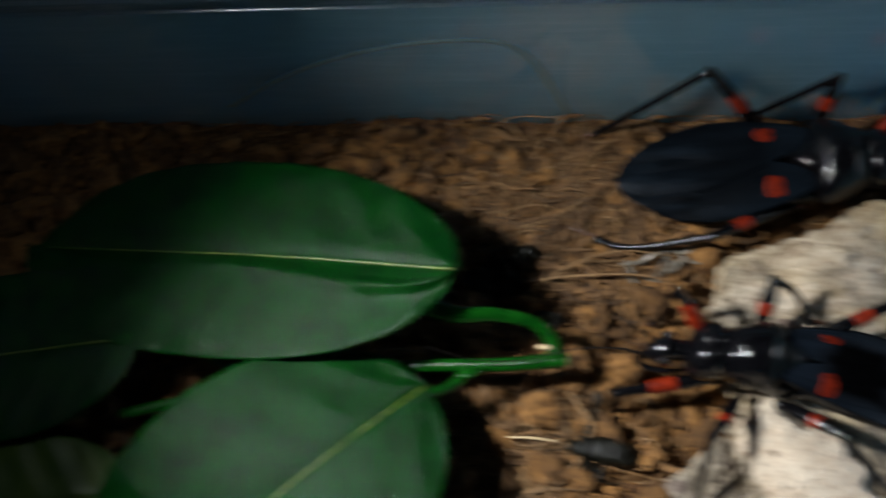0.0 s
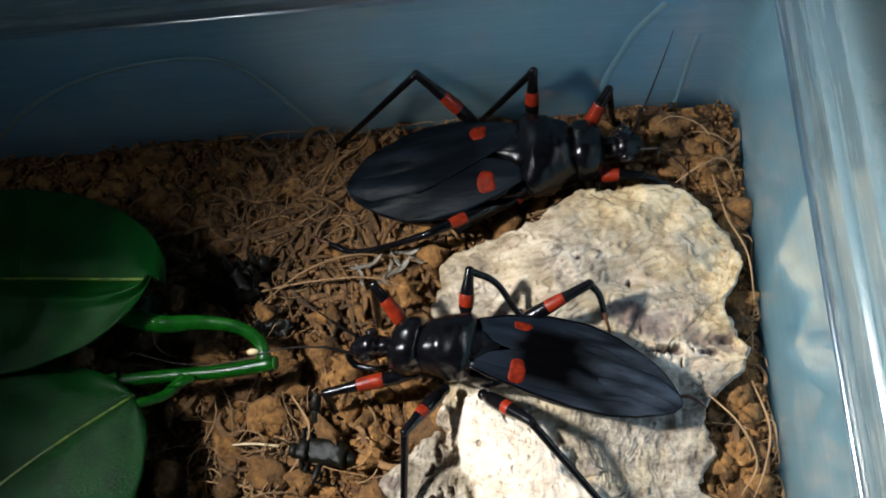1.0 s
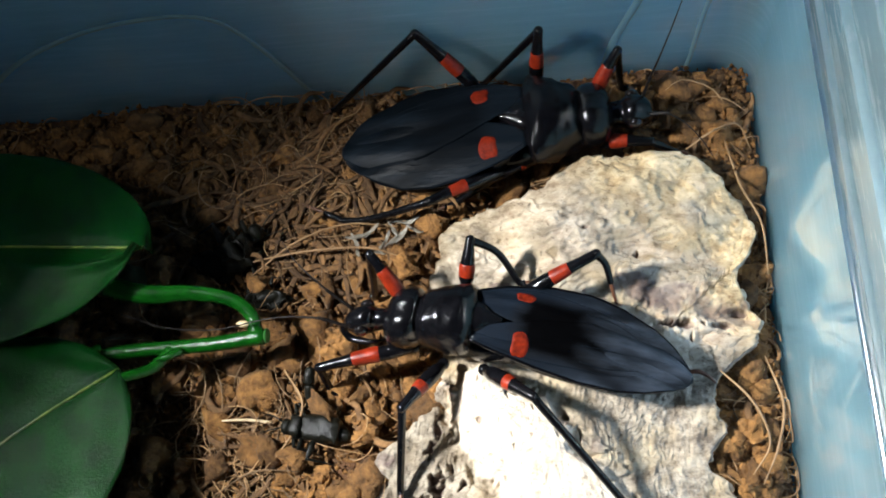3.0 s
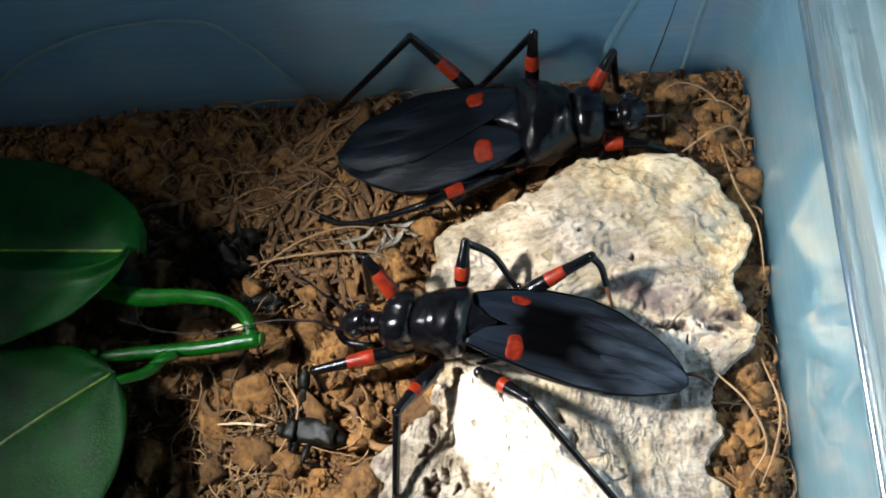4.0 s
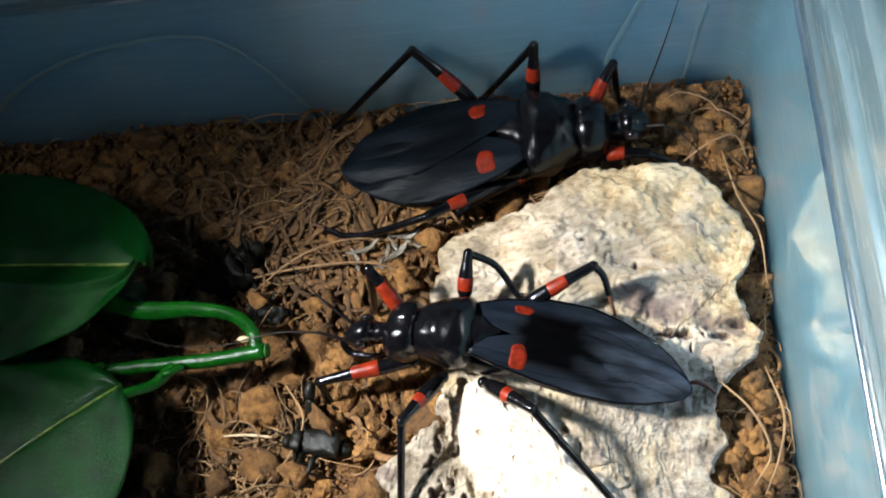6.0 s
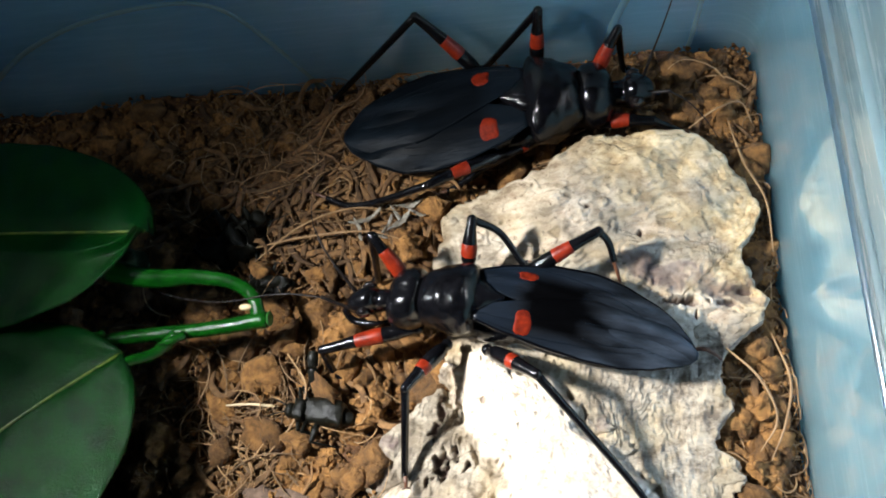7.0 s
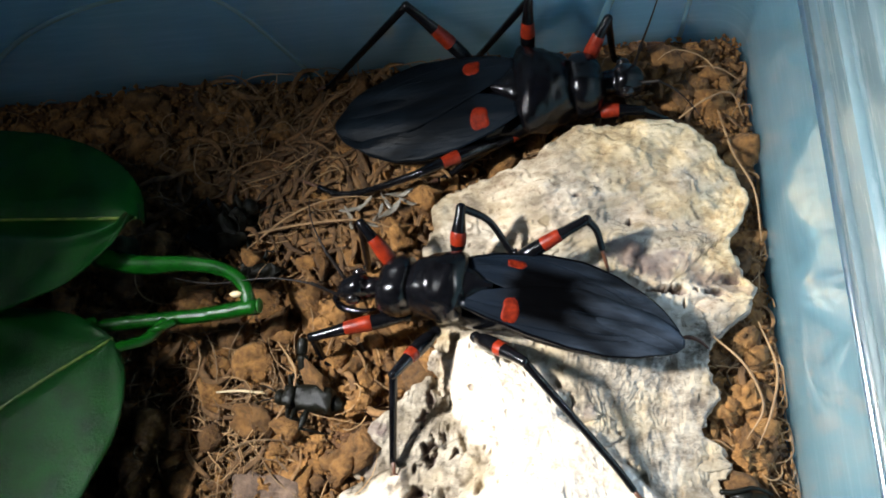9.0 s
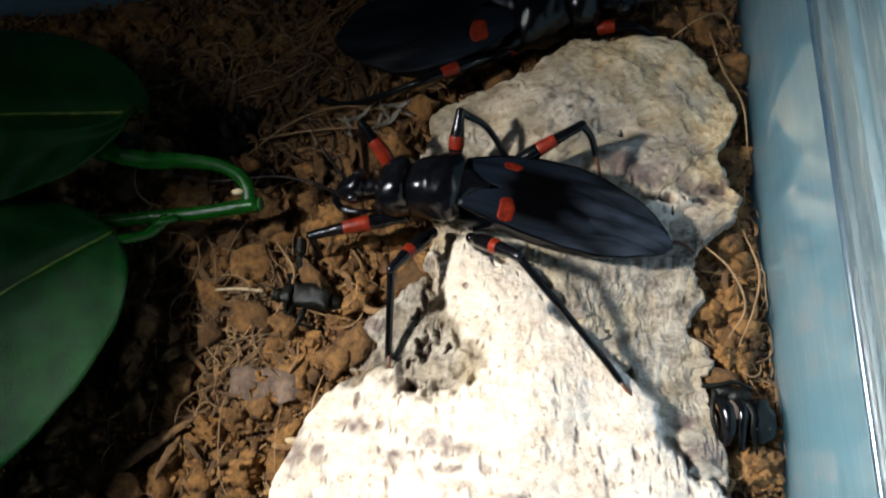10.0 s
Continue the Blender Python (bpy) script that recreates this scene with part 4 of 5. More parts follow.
def assassin_bug(label, tail, head, wide, legs, feelers, spots, bend=0.0, thick=1.2, slim=1.0, skin=WING, flare=1.0, collar=1.0, droop=0.0):
    """legs and feelers in world millimetres; tail and head: ends of the body."""
    tail, head = Vector(tail), Vector(head)
    ahead = head - tail
    mid = (tail + head) / 2
    size = ahead.length / 41.0
    m = pose(mid.x * MM, mid.y * MM, (mid.z - 8 * size) * MM, 0, -math.degrees(math.asin(ahead.z / ahead.length)), math.degrees(math.atan2(ahead.y, ahead.x)))
    root = tagged(empty("assassin_bug", m), label, "insect", group="assassin bugs")
    inv = m.inverted()
    local = lambda p: tuple((inv @ (Vector(p) * MM)) / MM)
    def grow(vf):
        v = np.array(vf[0], float)
        v[:, 1] += bend * (1 - (np.clip(v[:, 0], -20.5, 20.5) / 20.5) ** 2)
        return v * size, vf[1]

    w = wide
    body = lambda rows, **k: grow(loft([(x, hw * w, a, b, 0) for x, hw, a, b in rows], **k))
    skull = mesh_object("head", *body([(20.9, 0.6, 8.8, 7.4), (20.4, 1.15, 9.7, 6.9), (19.5, 1.6, 10.5, 6.5), (18.4, 1.8, 11.0, 6.3), (17.6, 1.7, 10.8, 6.4), (17.0, 1.45, 10.2, 6.7), (16.5, 1.4, 10.2, 6.8), (16.0, 1.35, 10.2, 6.8), (15.2, 1.3, 10.0, 7.0)], n=40), SHELL, root)
    for s in (-1, 1):
        mesh_object("eye", *grow(ball((18.4, s * 1.75 * w, 9.2), (0.9, 0.65, 1.0))), EYE, skull, "glossy black eye")
    mesh_object("beak", *grow(tube([(20.4, 0.2 * droop, 8.0), (21.2, 0.8 * droop, 6.9), (20.2, 1.7 * droop, 6.2), (17.8, 2.3 * droop, 6.5), (15.6, 2.0 * droop, 6.6)], [0.45, 0.5, 0.45, 0.36, 0.12], 12, 30)), SHELL, skull)
    v, f = body([(x, y * collar, a, b) for x, y, a, b in [(15.9, 1.3, 9.9, 6.5), (15.4, 2.4, 11.3, 5.9), (14.5, 3.1, 12.4, 5.5), (13.3, 3.35, 12.9, 5.3), (12.3, 3.25, 12.8, 5.2), (11.6, 2.9, 12.2, 5.3), (11.0, 2.6, 11.5, 5.6)]], n=40, sides=36)
    v = [(x, y, z - 0.45 * math.exp(-((y - bend * 0.6) / 0.45) ** 2) * (z > 9 * size)) for x, y, z in v]
    mesh_object("front_collar", v, f, SHELL, root, "shiny domed front of the thorax")
    v, f = body([(x, y * (1 + (flare - 1) * (11.8 - x) / 6), a, b) for x, y, a, b in [(11.8, 3.0, 12.1, 5.4), (10.9, 3.5, 13.1, 5.2), (9.6, 3.9, 13.8, 5.1), (8.2, 4.35, 14.1, 5.2), (6.9, 4.7, 14.0, 5.8), (6.1, 4.85, 13.7, 6.6), (5.5, 4.6, 13.2, 7.4), (5.0, 3.6, 12.6, 8.2), (4.7, 2.2, 12.0, 9)]], n=48, sides=48, power=2.15)
    mesh_object("thorax_shield", wobble(wobble(v, 1.3, 0.20 if skin is MEMBRANE else 0.26), 0.5, 0.05), f, SHELL if skin is MEMBRANE else SHELL_DULL, root, "broad black thorax shield")
    mesh_object("scutellum", *body([(5.6, 2.1, 12.7, 10.6), (4.4, 1.9, 12.7, 10.4), (3.4, 1.2, 12.4, 10.3), (2.5, 0.6, 12.2, 10.6), (1.8, 0.18, 12.1, 11.6)], n=20, sides=20), SHELL_DULL, root)
    mesh_object("underside", *body([(12.6, 2.4, 9, 4.6), (11, 3.2, 9.6, 4.3), (9.5, 3.2, 9.4, 4.4), (8, 4.0, 10, 4.2), (6, 3.7, 9.8, 4.3), (4, 4.3, 10, 4.1), (0, 4.0, 9.4, 4.6)], n=20, sides=24), SHELL, root)
    mesh_object("abdomen", *body([(4, 3.5 * slim, 10, 4.6), (0, 4.6 * slim, 9.9, 4.4), (-5, 5.6 * slim, 9.0, 4.7), (-10, 5.6 * slim, 8.5, 5.2), (-14, 4.4 * slim, 8.2, 6.0), (-17, 2.6, 7.9, 6.8), (-18.6, 0.8, 7.7, 7.3)], n=34, sides=28, power=2.6), SHELL_DULL, root)
    for s in (-1, 1):
        wing(s, w * size * (slim if s > 0 else 1.0), 0.0 if s > 0 else -0.22, root, spots[0] if s > 0 else spots[1], bend, skin)
    for joints, red in legs:
        leg(root, [local(p) for p in joints], red, thick)
    return root, [antenna(root, local(line[0]), [local(p) for p in line]) for line in feelers]


BUG_FRONT, FEELERS = assassin_bug(
    "glossy black assassin bug with red-banded legs resting on bark", (11.9, 38.0, 7.6), (-28.6, 45.6, 9.6), 0.95,
    [([(-20.4, 42.6, 7.5), (-32.1, 40.2, 8.0), (-31.6, 38.4, 4.0), (-29.2, 37.0, 2.6)], (0.34, 0.66)),
     ([(-16.8, 40.6, 7.0), (-20.9, 34.5, 11.0), (-22.1, 26.6, 4.6), (-21.9, 24.2, 4.4)], (0.50, 0.66)),
     ([(-11.9, 39.8, 7.0), (-5.8, 35.4, 12.0), (2.8, 25.7, 7.0), (9.0, 17.6, 4.6)], (0.48, 0.62)),
     ([(-21.0, 47.6, 9.0), (-24.9, 52.4, 14.0), (-26.4, 50.6, 4.5), (-28.0, 50.9, 2.0)], (0.20, 0.72)),
     ([(-14.0, 49.6, 8.5), (-12.9, 54.3, 12.8), (-9.9, 53.6, 10.0), (-7.5, 50.6, 7.4), (-5.9, 50.5, 7.2)], (0.25, 0.52)),
     ([(-9.0, 47.4, 8.2), (1.9, 52.1, 12.2), (3.0, 51.3, 10.6), (4.2, 47.6, 6.6)], (0.50, 0.72))],
    [[(-28.0, 44.6, 10.4), (-31.2, 45.2, 12.3), (-35, 45.3, 12.8), (-38.3, 45.0, 12.8), (-44.0, 44.0, 12.6), (-50.0, 44.2, 13.2), (-55.5, 45.6, 14.8)], [(-27.6, 46.8, 10.6), (-30.2, 48.4, 13.0), (-32.2, 50.0, 14.2), (-34.3, 52.1, 14.6), (-36.0, 54.6, 14.2)]],
    ((-0.6, 3.0, 1.0, 1.8), (-0.4, 3.5, 1.15, 0.6)), bend=-2.3, slim=0.84, skin=MEMBRANE, flare=0.94, collar=1.18, droop=1.0)

BUG_BACK, FEELERS_BACK = assassin_bug(
    "larger black assassin bug with red wing spots standing on soil", (-32.3, 70.9, 5.8), (10.2, 73.6, 7.2), 1.18,
    [([(2.4, 70.4, 5.5), (9.8, 69.5, 6.6), (12.6, 69.2, 4.6), (14.6, 69.3, 3.0)], (0.28, 0.62)),
     ([(-4.5, 69.4, 5.0), (-12.0, 65.6, 4.8), (-17.0, 64.2, 1.6), (-19.0, 63.8, 1.2)], (0.30, 0.40)),
     ([(-8.6, 67.4, 5.0), (-19.2, 61.8, 8.0), (-26.9, 61.5, 4.6), (-31.5, 61.9, 3.2), (-38.4, 65.2, 2.4)], (0.52, 0.74)),
     ([(2.4, 76.2, 6.5), (5.8, 79.1, 13.5), (6.7, 80.2, 3.4), (8.8, 80.4, 1.6)], (0.25, 0.70)),
     ([(-4.9, 78.2, 6.5), (-4.0, 81.0, 16.3), (-12.2, 83.0, 2.4), (-14.0, 83.2, 1.4)], (0.42, 0.66)),
     ([(-12.0, 78.6, 6.0), (-20.0, 82.4, 15.8), (-34.0, 80.6, 2.2), (-36.4, 80.2, 1.2)], (0.35, 0.62))],
    [[(8.9, 74.9, 8.8), (9.6, 75.3, 12.5), (10.5, 75.4, 17), (11.5, 75.5, 23), (12.5, 75.6, 30)], [(9.6, 72.6, 8.4), (11.8, 72.0, 9.4), (14.0, 70.8, 8.6), (16.2, 69.2, 6.6), (18.0, 67.4, 4.2)]],
    ((-0.6, 3.3, 1.2, 1.0), (0.0, 3.0, 1.25, 1.25)), flare=1.06, collar=1.02)


# ------------------------------------------------------------------ leafy cutting
def leaf_blade(base, tip, half, lift, sag, roll, name_material, parent, ridge=0.0):
    """A thick blade from base to tip, widest past its middle; lift: arch of the midrib, sag: droop of the edges, roll: tilt across."""
    base, tip = np.array(base, float), np.array(tip, float)
    along = tip - base
    length = np.linalg.norm(along)
    along = along / length
    side = np.cross((0, 0, 1), along)
    side = side / np.linalg.norm(side)
    up = np.cross(along, side)
    n, k = 64, 61
    width = lambda u: half * max(0.0, 1 - abs(2 * u - 1) ** 2.3) ** 0.55

    def at(u, q, h=0.0):
        w = width(u)
        wave = 0.5 * noise.noise(Vector((u * 3, q * 1.4, roll))) + 0.16 * math.sin(u * 52 - abs(q) * 7) * min(1.0, abs(q) * 2)
        crease = -0.5 * math.exp(-(q / 0.10) ** 2) + ridge * math.exp(-((q - 0.42 * (1 - u / 0.6)) / 0.09) ** 2) * max(0.0, 1 - u / 0.6)
        z = lift * math.sin(math.pi * u) - sag * q * q + crease + wave + roll * q
        return base + along * u * length + side * q * w + up * (z + h)

    verts = [at(i / (n - 1), -1 + 2 * j / (k - 1)) for i in range(n) for j in range(k)] + [at(i / (n - 1), -1 + 2 * j / (k - 1), -0.4) for i in range(n) for j in range(k)]
    faces = []
    for i in range(n - 1):
        for j in range(k - 1):
            q = [i * k + j, i * k + j + 1, (i + 1) * k + j + 1, (i + 1) * k + j]
            faces += [q[::-1], [x + n * k for x in q]]
    rim = [j for j in range(k)] + [i * k + k - 1 for i in range(1, n)] + [(n - 1) * k + j for j in range(k - 2, -1, -1)] + [i * k for i in range(n - 2, 0, -1)]
    faces += [[a, b, b + n * k, a + n * k] for a, b in zip(rim, rim[1:] + rim[:1])]
    ob = mesh_object("leaf", verts, faces, name_material, parent)
    mesh_object("midrib", *tube([at(u, 0.0, 0.05) for u in np.linspace(0.0, 0.97, 24)], [0.2, 0.16, 0.11, 0.06], 8, 40), VEIN, ob, "yellow-green midrib")
    return ob


def cutting():
    root = tagged(empty("leafy_cutting", pose(-0.062, 0.042, 0.004)), "fresh green cutting with glossy oval leaves on soil", "plant")
    origin = np.array([-62.0, 42.0, 4.0])
    loc = lambda pts: [np.array(p) - origin for p in pts]
    stem = mesh_object("stem", *tube(loc([(-38.6, 43.6, 10.6), (-46, 42.8, 10.2), (-56, 42.4, 9.6), (-66, 41.4, 9.2), (-80, 38.6, 9.0), (-98, 34.5, 7.5)]), [1.05, 0.92, 0.88, 0.8, 0.8, 0.8], 16, 60), STEM, root)
    mesh_object("cut_end", *ball(np.array((-38.2, 43.65, 10.65)) - origin, (0.3, 0.95, 0.95)), CUT, stem, "fresh cut end")
    mesh_object("sap_bead", *ball(np.array((-41.0, 44.9, 11.7)) - origin, (0.85, 0.42, 0.4)), STRAW, stem, "pale dried bead of sap")
    for p in ((-49, 41.9, 10.9), (-60, 42.6, 10.7)):
        mesh_object("node", *tube(loc([p, (p[0] - 1.4, p[1] - 1.0, p[2] + 0.9), (p[0] - 3.0, p[1] - 1.2, p[2] + 0.8)]), [0.6, 0.5, 0.1], 8, 12), STEM, stem)
    mesh_object("petiole", *tube(loc([(-39.6, 44.0, 10.8), (-40.2, 46.2, 11.6), (-42.6, 47.8, 12.8), (-47, 48.3, 14.0), (-52, 47.8, 15.6), (-57, 48.6, 17.4)]), [0.95, 0.9, 0.85, 0.95, 1.2, 1.4], 14, 44, 0.75), STEM, root)
    v, f = ball((0, 0, 0), (3.6, 2.1, 0.2), 12, 30)
    v = [(p[0], p[1], p[2] + 0.01 * p[0] ** 2 - 0.10 * p[1] ** 2) for p in wobble(wobble(v, 1.6, 0.6, 5.0), 0.6, 0.2, 9.0)]
    sheath = mesh_object("sheath", v, f, SHEATH, root, "thin dry brownish sheath at the leaf base")
    sheath.matrix_local = pose(0.0062, 0.0076, 0.0122, 0, 12, 10)
    mesh_object("petiole", *tube(loc([(-50.5, 42.2, 10.3), (-52.4, 39.6, 11.2), (-55.2, 37.8, 13.4), (-58.5, 35.0, 14.6)]), [0.8, 0.75, 0.7, 0.55], 12, 30), STEM, root)
    leaf_blade(*loc([(-51.4, 52.4, 19.8), (-116, 58.0, 9.5)]), 14.5, 1.2, 0.5, 1.6, LEAF, root, ridge=1.4)
    leaf_blade(*loc([(-55.2, 39.0, 14.4), (-95, 2.0, 7.5)]), 17.6, 8.6, 1.05, -0.1, LEAF, root)
    leaf_blade(*loc([(-94.5, 43.8, 14.0), (-138, 38.0, 9.0)]), 12.0, 1.0, 1.0, 0.3, LEAF, root)
    leaf_blade(*loc([(-93.0, 24.0, 11.0), (-135, 14.0, 8.0)]), 11.0, 1.0, 1.0, 0.3, LEAF_OLD, root)
    mesh_object("petiole", *tube(loc([(-80, 39.0, 9.2), (-86, 42.6, 11.0), (-91, 43.8, 13.0), (-96, 43.8, 14.3)]), [0.8, 0.75, 0.75, 0.6], 12, 24), STEM, root)
    return root


# ------------------------------------------------------------------ dead prey and litter
def husk(label, m, size, curl, seed, crush=0.22):
    """An emptied cricket: blocky folded wings, collar, head, thin legs at odd angles."""
    rng = np.random.default_rng(seed)
    root = tagged(empty("cricket_husk", m), label, "insect", group="cricket husks")
    rows = [(1.3, 1.7, 3.6, 1.0), (0.9, 1.95, 4.0, 0.8), (-1.5, 2.05, 4.1, 0.7), (-3.6, 1.95, 3.9, 0.8), (-4.4, 1.8, 3.6, 1.0), (-4.6, 1.4, 3.3, 1.3)]
    v, f = loft([(x * size, w * size, a * size, b * size, curl * x * x * 0.03) for x, w, a, b in rows], sides=28, n=30, power=3.2)
    v = [(x, y, z - 0.25 * size * math.exp(-((y - 0.5 * size) / (0.2 * size)) ** 2) * (z > 2.5 * size)) for x, y, z in v]
    mesh_object("wing_case", wobble(wobble(v, 2.4, crush * 2 - 0.44, seed + 7), 0.9, crush, seed), f, CARCASS, root)
    v, f = loft([(x * size, w * size, a * size, b * size, 0) for x, w, a, b in [(3.6, 1.3, 3.4, 1.2), (3.2, 1.7, 3.8, 0.9), (2.0, 1.75, 3.9, 0.8), (1.6, 1.4, 3.5, 1.0)]], sides=20, n=16, power=3.2)
    mesh_object("collar", wobble(wobble(v, 2.0, crush * 2 - 0.44, seed + 4), 0.8, crush, seed + 2), f, CARCASS, root)
    mesh_object("head", *ball((4.3 * size, curl * 0.3, 2.3 * size), (1.0 * size, 1.25 * size, 1.2 * size)), CARCASS, root)
    v, f = loft([(x * size, w * size, a * size, b * size, curl * x * x * 0.03) for x, w, a, b in [(-3.5, 1.6, 3.0, 0.6), (-5.0, 1.3, 2.6, 0.7), (-6.0, 0.6, 2.2, 1.0)]], sides=16, n=14)
    mesh_object("abdomen", v, f, CARCASS, root)
    for s in (-1, 1):
        for x, reach in ((3.0, 2.4), (1.6, 2.8), (-0.4, 4.6)):
            hip = np.array([x * size, s * 1.4 * size, 1.8 * size])
            knee = hip + np.array([rng.uniform(-0.5, 0.9) * reach * 0.6, s * reach * 0.75, rng.uniform(0.1, 0.5) * reach]) * size
            foot = knee + np.array([-reach * 0.8, s * rng.uniform(-0.3, 0.5) * reach, -1.4 - 0.25 * reach]) * size
            foot[2] = max(foot[2], 0.3)
            mesh_object("leg", *join(tube([hip, knee], [0.3 * size, (0.62 if reach > 4 else 0.42) * size, 0.26 * size], 8, 12), ball(knee, (0.28 * size,) * 3, 6, 8), tube([knee, foot], [0.24 * size, 0.16 * size, 0.08 * size], 7, 12)), CARCASS, root)
    for s in (-1, 1):
        mesh_object("feeler", *tube([(5.0 * size, s * 0.5 * size, 2.8 * size), (7 * size, s * 1.2 * size, 3.0 * size), (9 * size, s * 1.4 * size, 1.4)], [0.1, 0.08, 0.04], 6, 12), CARCASS, root)
    return root


def curled_husk():
    """A curled cricket with folded hind legs, wedged on its side."""
    base = np.array([19.4, 18.4, 0.4])
    root = tagged(empty("cricket_husk", pose(*(base * MM))), "glossy black curled cricket wedged between bark and wall", "insect", group="cricket husks")
    line = lambda pts, r, sides=14, flat=1.0: tube(np.array(pts, float) - base, r, sides, 30, flat)
    v, f = ball(np.array((21.0, 18.2, 2.2)) - base, (2.1, 2.7, 2.2), 18, 26)
    v = [(x, y, z + 0.16 * math.sin(3.4 * y)) for x, y, z in wobble(v, 1.1, 0.25, 3.0)]
    mesh_object("abdomen", v, f, SHELL, root, "shiny ringed abdomen")
    mesh_object("head", *ball(np.array((17.4, 21.6, 2.4)) - base, (1.4, 1.2, 1.2)), CARCASS, root)
    mesh_object("collar", *ball(np.array((19.0, 21.0, 2.4)) - base, (1.6, 1.3, 1.5)), CARCASS, root)
    for thigh, r in (([(16.7, 21.0, 3.0), (17.5, 19.2, 3.8), (17.6, 17.4, 3.6), (17.2, 15.6, 2.4)], [0.5, 1.0, 0.95, 0.4]), ([(18.8, 20.8, 3.4), (19.1, 19.0, 4.2), (18.9, 17.2, 3.8), (19.0, 15.0, 2.2)], [0.4, 0.75, 0.6, 0.3])):
        mesh_object("leg", *line(thigh, r), SHELL, root)
    for shin in ([(16.4, 21.6, 3.2), (15.9, 19.6, 3.4), (16.0, 17.6, 3.2), (17.0, 15.4, 2.4)], [(15.0, 22.2, 3.4), (16.6, 22.2, 3.6), (18.6, 22.6, 3.4), (20.6, 22.0, 2.6)], [(19.6, 20.0, 4.2), (20.1, 18.6, 4.6), (20.0, 16.8, 4.0), (20.6, 14.6, 2.2)]):
        mesh_object("leg", *line(shin, [0.32, 0.28, 0.26, 0.16], 10), CARCASS, root)
    mesh_object("wing_scrap", *line([(17.9, 20.4, 3.9), (18.2, 19.2, 4.5), (18.2, 18.2, 4.5)], [0.2, 0.5, 0.2], 10, 0.3), CHIP, root, "brown scrap of wing")
    return root


def scraps():
    """Small litter on the soil."""
    ob = mesh_object("straw", *tube([(-3.6, 0, 0), (0, 0.1, 0.15), (3.4, -0.2, 0)], [0.10, 0.18, 0.16], 8, 16, flat=0.5), STRAW)
    ob.location = Vector((-42.6, 34.5, 4.0)) * MM
    tagged(ob, "short pale piece of straw on the soil", "straw")
    ob = mesh_object("twig", *tube([(-1.9, 0.5, 0.2), (-0.4, 0.6, 0.5), (0.8, 0.1, 0.3), (1.7, -0.7, 0.0)], [0.22, 0.28, 0.24, 0.14], 8, 18), TARSUS)
    ob.location = Vector((13.6, 39.2, 3.6)) * MM
    tagged(ob, "tiny reddish brown twig lying on the bark", "twig")
    v, f = ball((0, 0, 0), (5.2, 2.3, 0.55), 16, 40)
    ob = mesh_object("bark_chip", wobble(wobble(v, 2.2, 0.9, 4.0), 0.7, 0.3, 8.0), f, CHIP)
    ob.matrix_world = pose(-0.0378, 0.0222, 0.0032, 6, -4, -4)
    tagged(ob, "flat mottled grey-brown bark chip on soil", "bark chip")
    for line, r in (([(-57.5, 10.6, 2.6), (-53, 13.6, 3.4), (-46.4, 18.0, 3.4)], 0.8), ([(-51.5, 9.6, 2.6), (-49.5, 13.4, 3.2), (-48.2, 15.8, 3.0)], 0.5)):
        base = np.mean(line, axis=0) * (1, 1, 0)
        ob = mesh_object("husk_splinter", *tube(np.array(line) - base, [r * 0.5, r, r * 0.9, r * 0.3], 9, 24, 0.55), STRIPS)
        ob.data.vertices.foreach_set("co", np.array(wobble(np.array([v.co for v in ob.data.vertices]) / MM, 1.0, 0.25, r)).ravel() * MM)
        ob.location = Vector(base) * MM
        tagged(ob, "reddish brown splinter of coconut husk on the soil", "splinter", group="husk splinters")
    v, f = ball((0, 0, 0), (0.8, 0.45, 0.4), 8, 12)
    ob = mesh_object("white_crumb", wobble(v, 0.6, 0.15, 2.0), f, STRAW)
    ob.location = Vector((-33.8, 15.4, 3.2)) * MM
    tagged(ob, "tiny pale crumb at the edge of the bark", "litter")
    rng = np.random.default_rng(3)
    for x, y, z, a, r in ((-28.4, 59.6, 3.4, 0.3, 2.2), (-25.8, 58.4, 3.2, 1.2, 1.5), (-22.8, 61.4, 3.0, 0.1, 1.8), (-24.6, 60.2, 3.2, 2.2, 1.3), (-27.0, 57.4, 2.6, 2.9, 1.2), (-29.6, 58.0, 3.2, 1.9, 1.6), (-24.0, 58.8, 3.4, 0.7, 1.9), (-21.6, 60.0, 3.2, 2.6, 1.4)):
        v, f = ball((0, 0, 0), (r * 1.2, r * 0.17, r * 0.08), 10, 14)
        ob = mesh_object("husk_flake", wobble([(p[0], p[1], p[2] + 0.16 * p[0] * p[0]) for p in v], 0.5, 0.3, r), f, CHITIN)
        ob.matrix_world = pose(x * MM, y * MM, z * MM, rng.uniform(-20, 20), rng.uniform(-20, 20), math.degrees(a))
        tagged(ob, "pale dry scrap of insect shell on soil", "litter", group="shell scraps")
    lines = [[(-45, 53.5, 3.2), (-38, 58.5, 4.2), (-31, 60.8, 4.4), (-24, 60.5, 3.6)], [(-46.5, 56, 3.0), (-37, 57.0, 4.4), (-28, 57.2, 4.6), (-22, 55.6, 3.4)], [(-38, 41, 4), (-35, 36.5, 4.6), (-36.5, 32, 4.4), (-40, 28, 3.6)],
             [(19.5, 72, 2.6), (20.6, 64, 4.2), (22.4, 58, 5.2), (22.9, 52, 3.0)], [(14.5, 69.8, 3.4), (18, 71.5, 5.0), (21.2, 72.5, 4.4), (22.8, 70, 2.4)], [(16, 40, 3.4), (19, 36, 4.8), (20.5, 31.5, 4.2), (18.5, 28, 3.0)], [(21.5, 42, 2.2), (22.6, 36, 3.6), (21.4, 31, 3.8), (19.6, 27, 2.6)]]
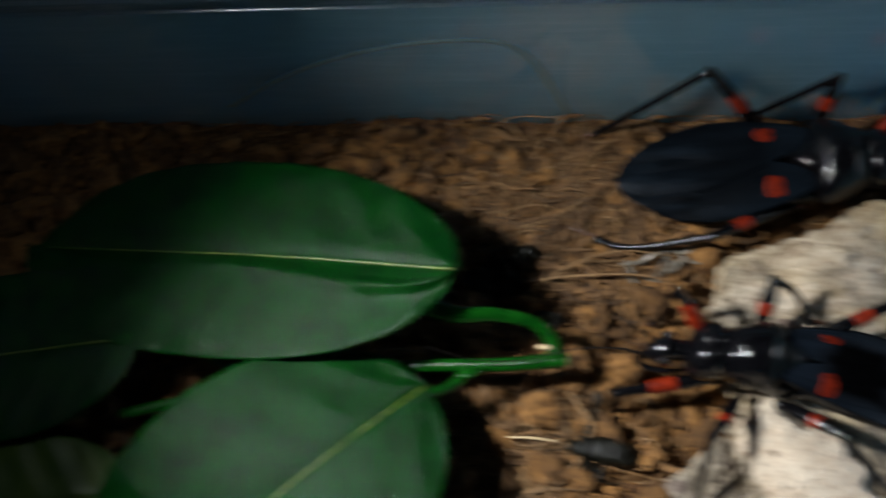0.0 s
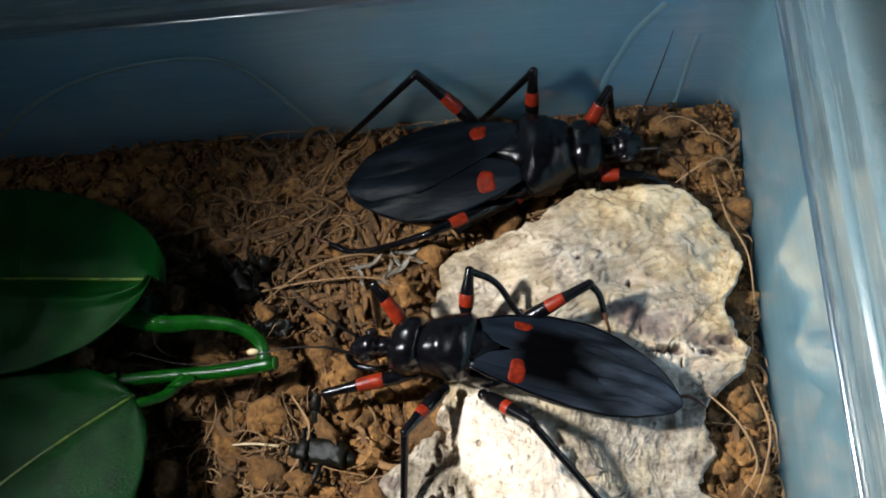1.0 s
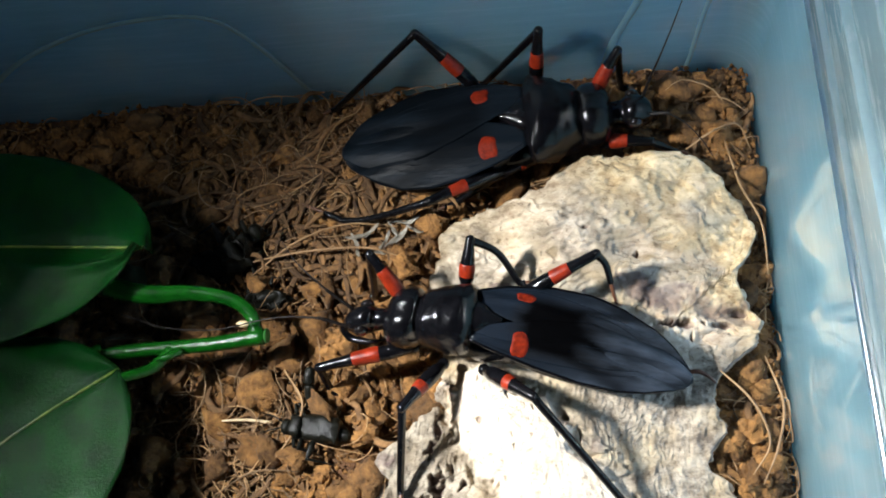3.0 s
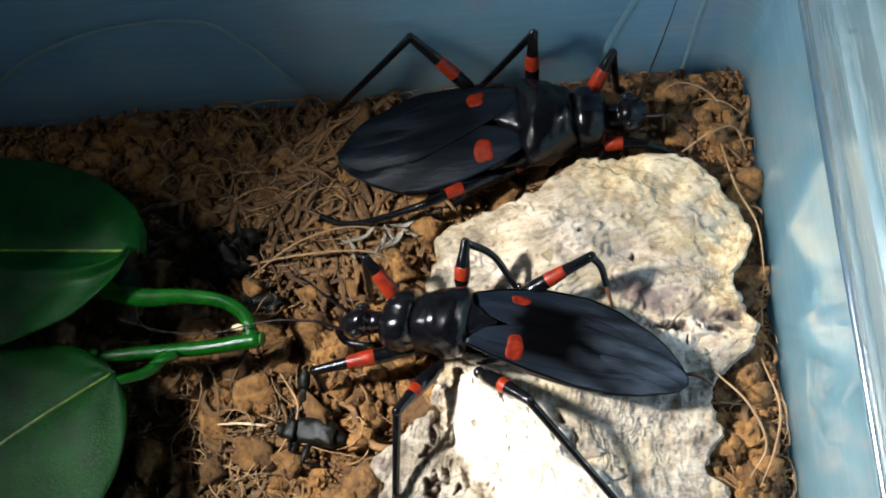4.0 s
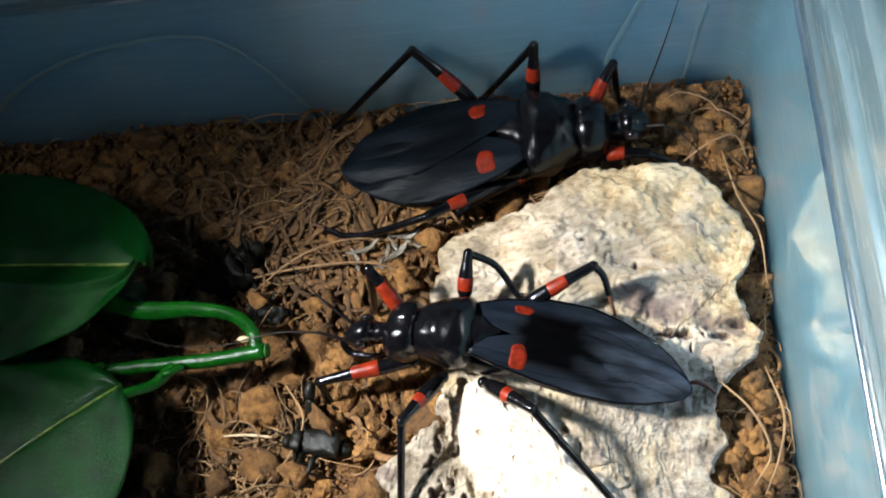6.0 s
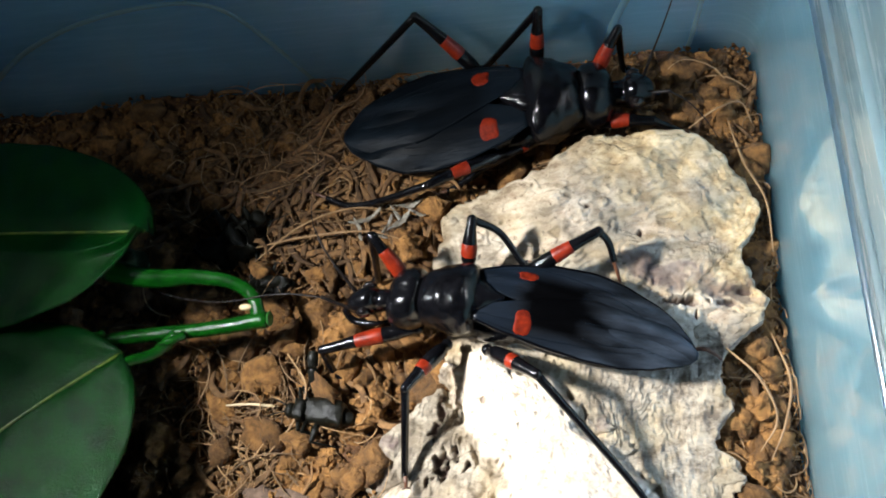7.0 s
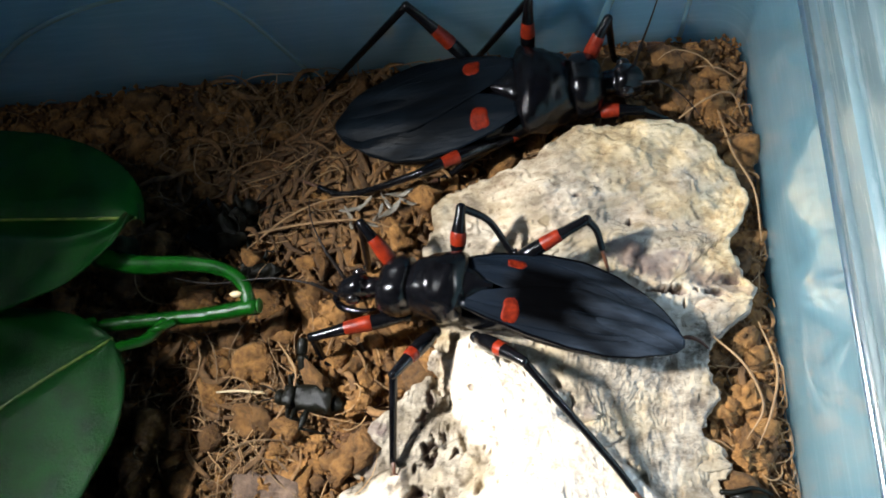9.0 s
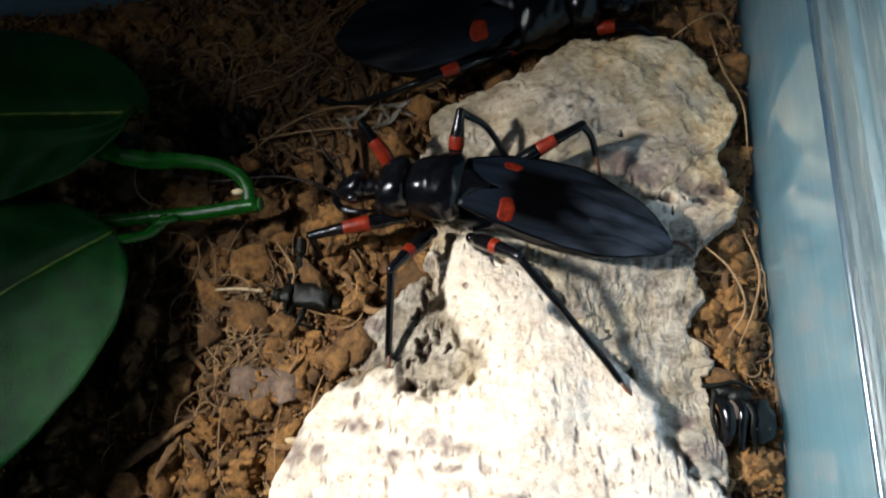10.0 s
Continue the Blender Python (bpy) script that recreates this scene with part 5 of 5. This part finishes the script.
    for line in lines:
        base = np.mean(line, axis=0) * (1, 1, 0)
        ob = mesh_object("fibre_strand", *tube(np.array(line) - base, [0.10, 0.17, 0.14, 0.06], 6, 30), FIBRE)
        ob.location = Vector(base) * MM
        tagged(ob, "long curling tan coconut fibre on the soil", "fibre", group="long fibres")


cutting()
husk("dark dried cricket husk lying on soil below the bug", pose(-0.0335, 0.0334, 0.0022, 4, 3, 174), 0.8, 0.5, 1)
husk("crumpled black cricket husk half hidden beside the leaf", pose(-0.0470, 0.0580, 0.0004, 14, -10, 35), 1.05, 3.0, 2, 0.9)
husk("small dark cricket husk in crumbly soil", pose(-0.0420, 0.0515, 0.0010, -8, 5, 160), 0.6, -0.8, 3, 0.7)
curled_husk()
stub = tagged(empty("severed_leg", pose(-0.0341, 0.0384, 0.0035, 0, 0, 0)), "broken grey cricket leg standing on the soil", "insect")
mesh_object("thigh", *tube([(0.1, -1.9, 0.4), (0.0, -0.6, 1.2), (0.0, 0.2, 1.7)], [0.72, 0.74, 0.66], 12, 14), CARCASS, stub)
mesh_object("shin", *tube([(0.0, 0.5, 1.9), (0.1, 1.4, 2.3), (0.2, 2.2, 2.4)], [0.7, 0.72, 0.6], 12, 14), CARCASS, stub)
scraps()


# ------------------------------------------------------------------ what moves
def motions():
    rows = []
    settled = next(row for row in PATH if row[0] == 0.5)
    for row in PATH:
        t, eye, aim, roll = row
        e, a = Vector(eye), Vector(aim)
        if t < 0.5:
            # The torch swings in with less of a sweep than the camera.
            e, a = e.lerp(Vector(settled[1]), 0.2), a.lerp(Vector(settled[2]), 0.2)
        ground = e + (a - e) * (e.z - 0.005) / (e.z - a.z)
        rows.append((t, look(e + Vector((-0.075, 0.028, -0.020)), ground + Vector((0.042, -0.036 - 0.008 * max(0.0, t - 9.5) / 0.5, -0.005)))))
    walk(TORCH, rows)
    # The feelers of the bug on the bark sway slowly, in the bug's own space.
    for feeler, sway in ((FEELERS[0], ((0, 4, 0), (1, 3, -2), (2.5, 0, 0), (4.5, 0, 0), (5.2, 4, 3), (6.2, -1, 0), (7.4, -7, 3), (8.5, -8, 2), (10, -9, 4))), (FEELERS[1], ((0, 6, 0), (1, 5, 0), (2.5, 0, 0), (4.5, 0, 0), (5.2, 3, 4), (6.2, -6, 0), (7.4, -24, 6), (8.5, -26, 10), (10, -20, 6)))):
        p = feeler.location / MM
        walk(feeler, [(t, pose(p.x * MM, p.y * MM, p.z * MM, 0, dip, turned)) for t, turned, dip in sway])


motions()
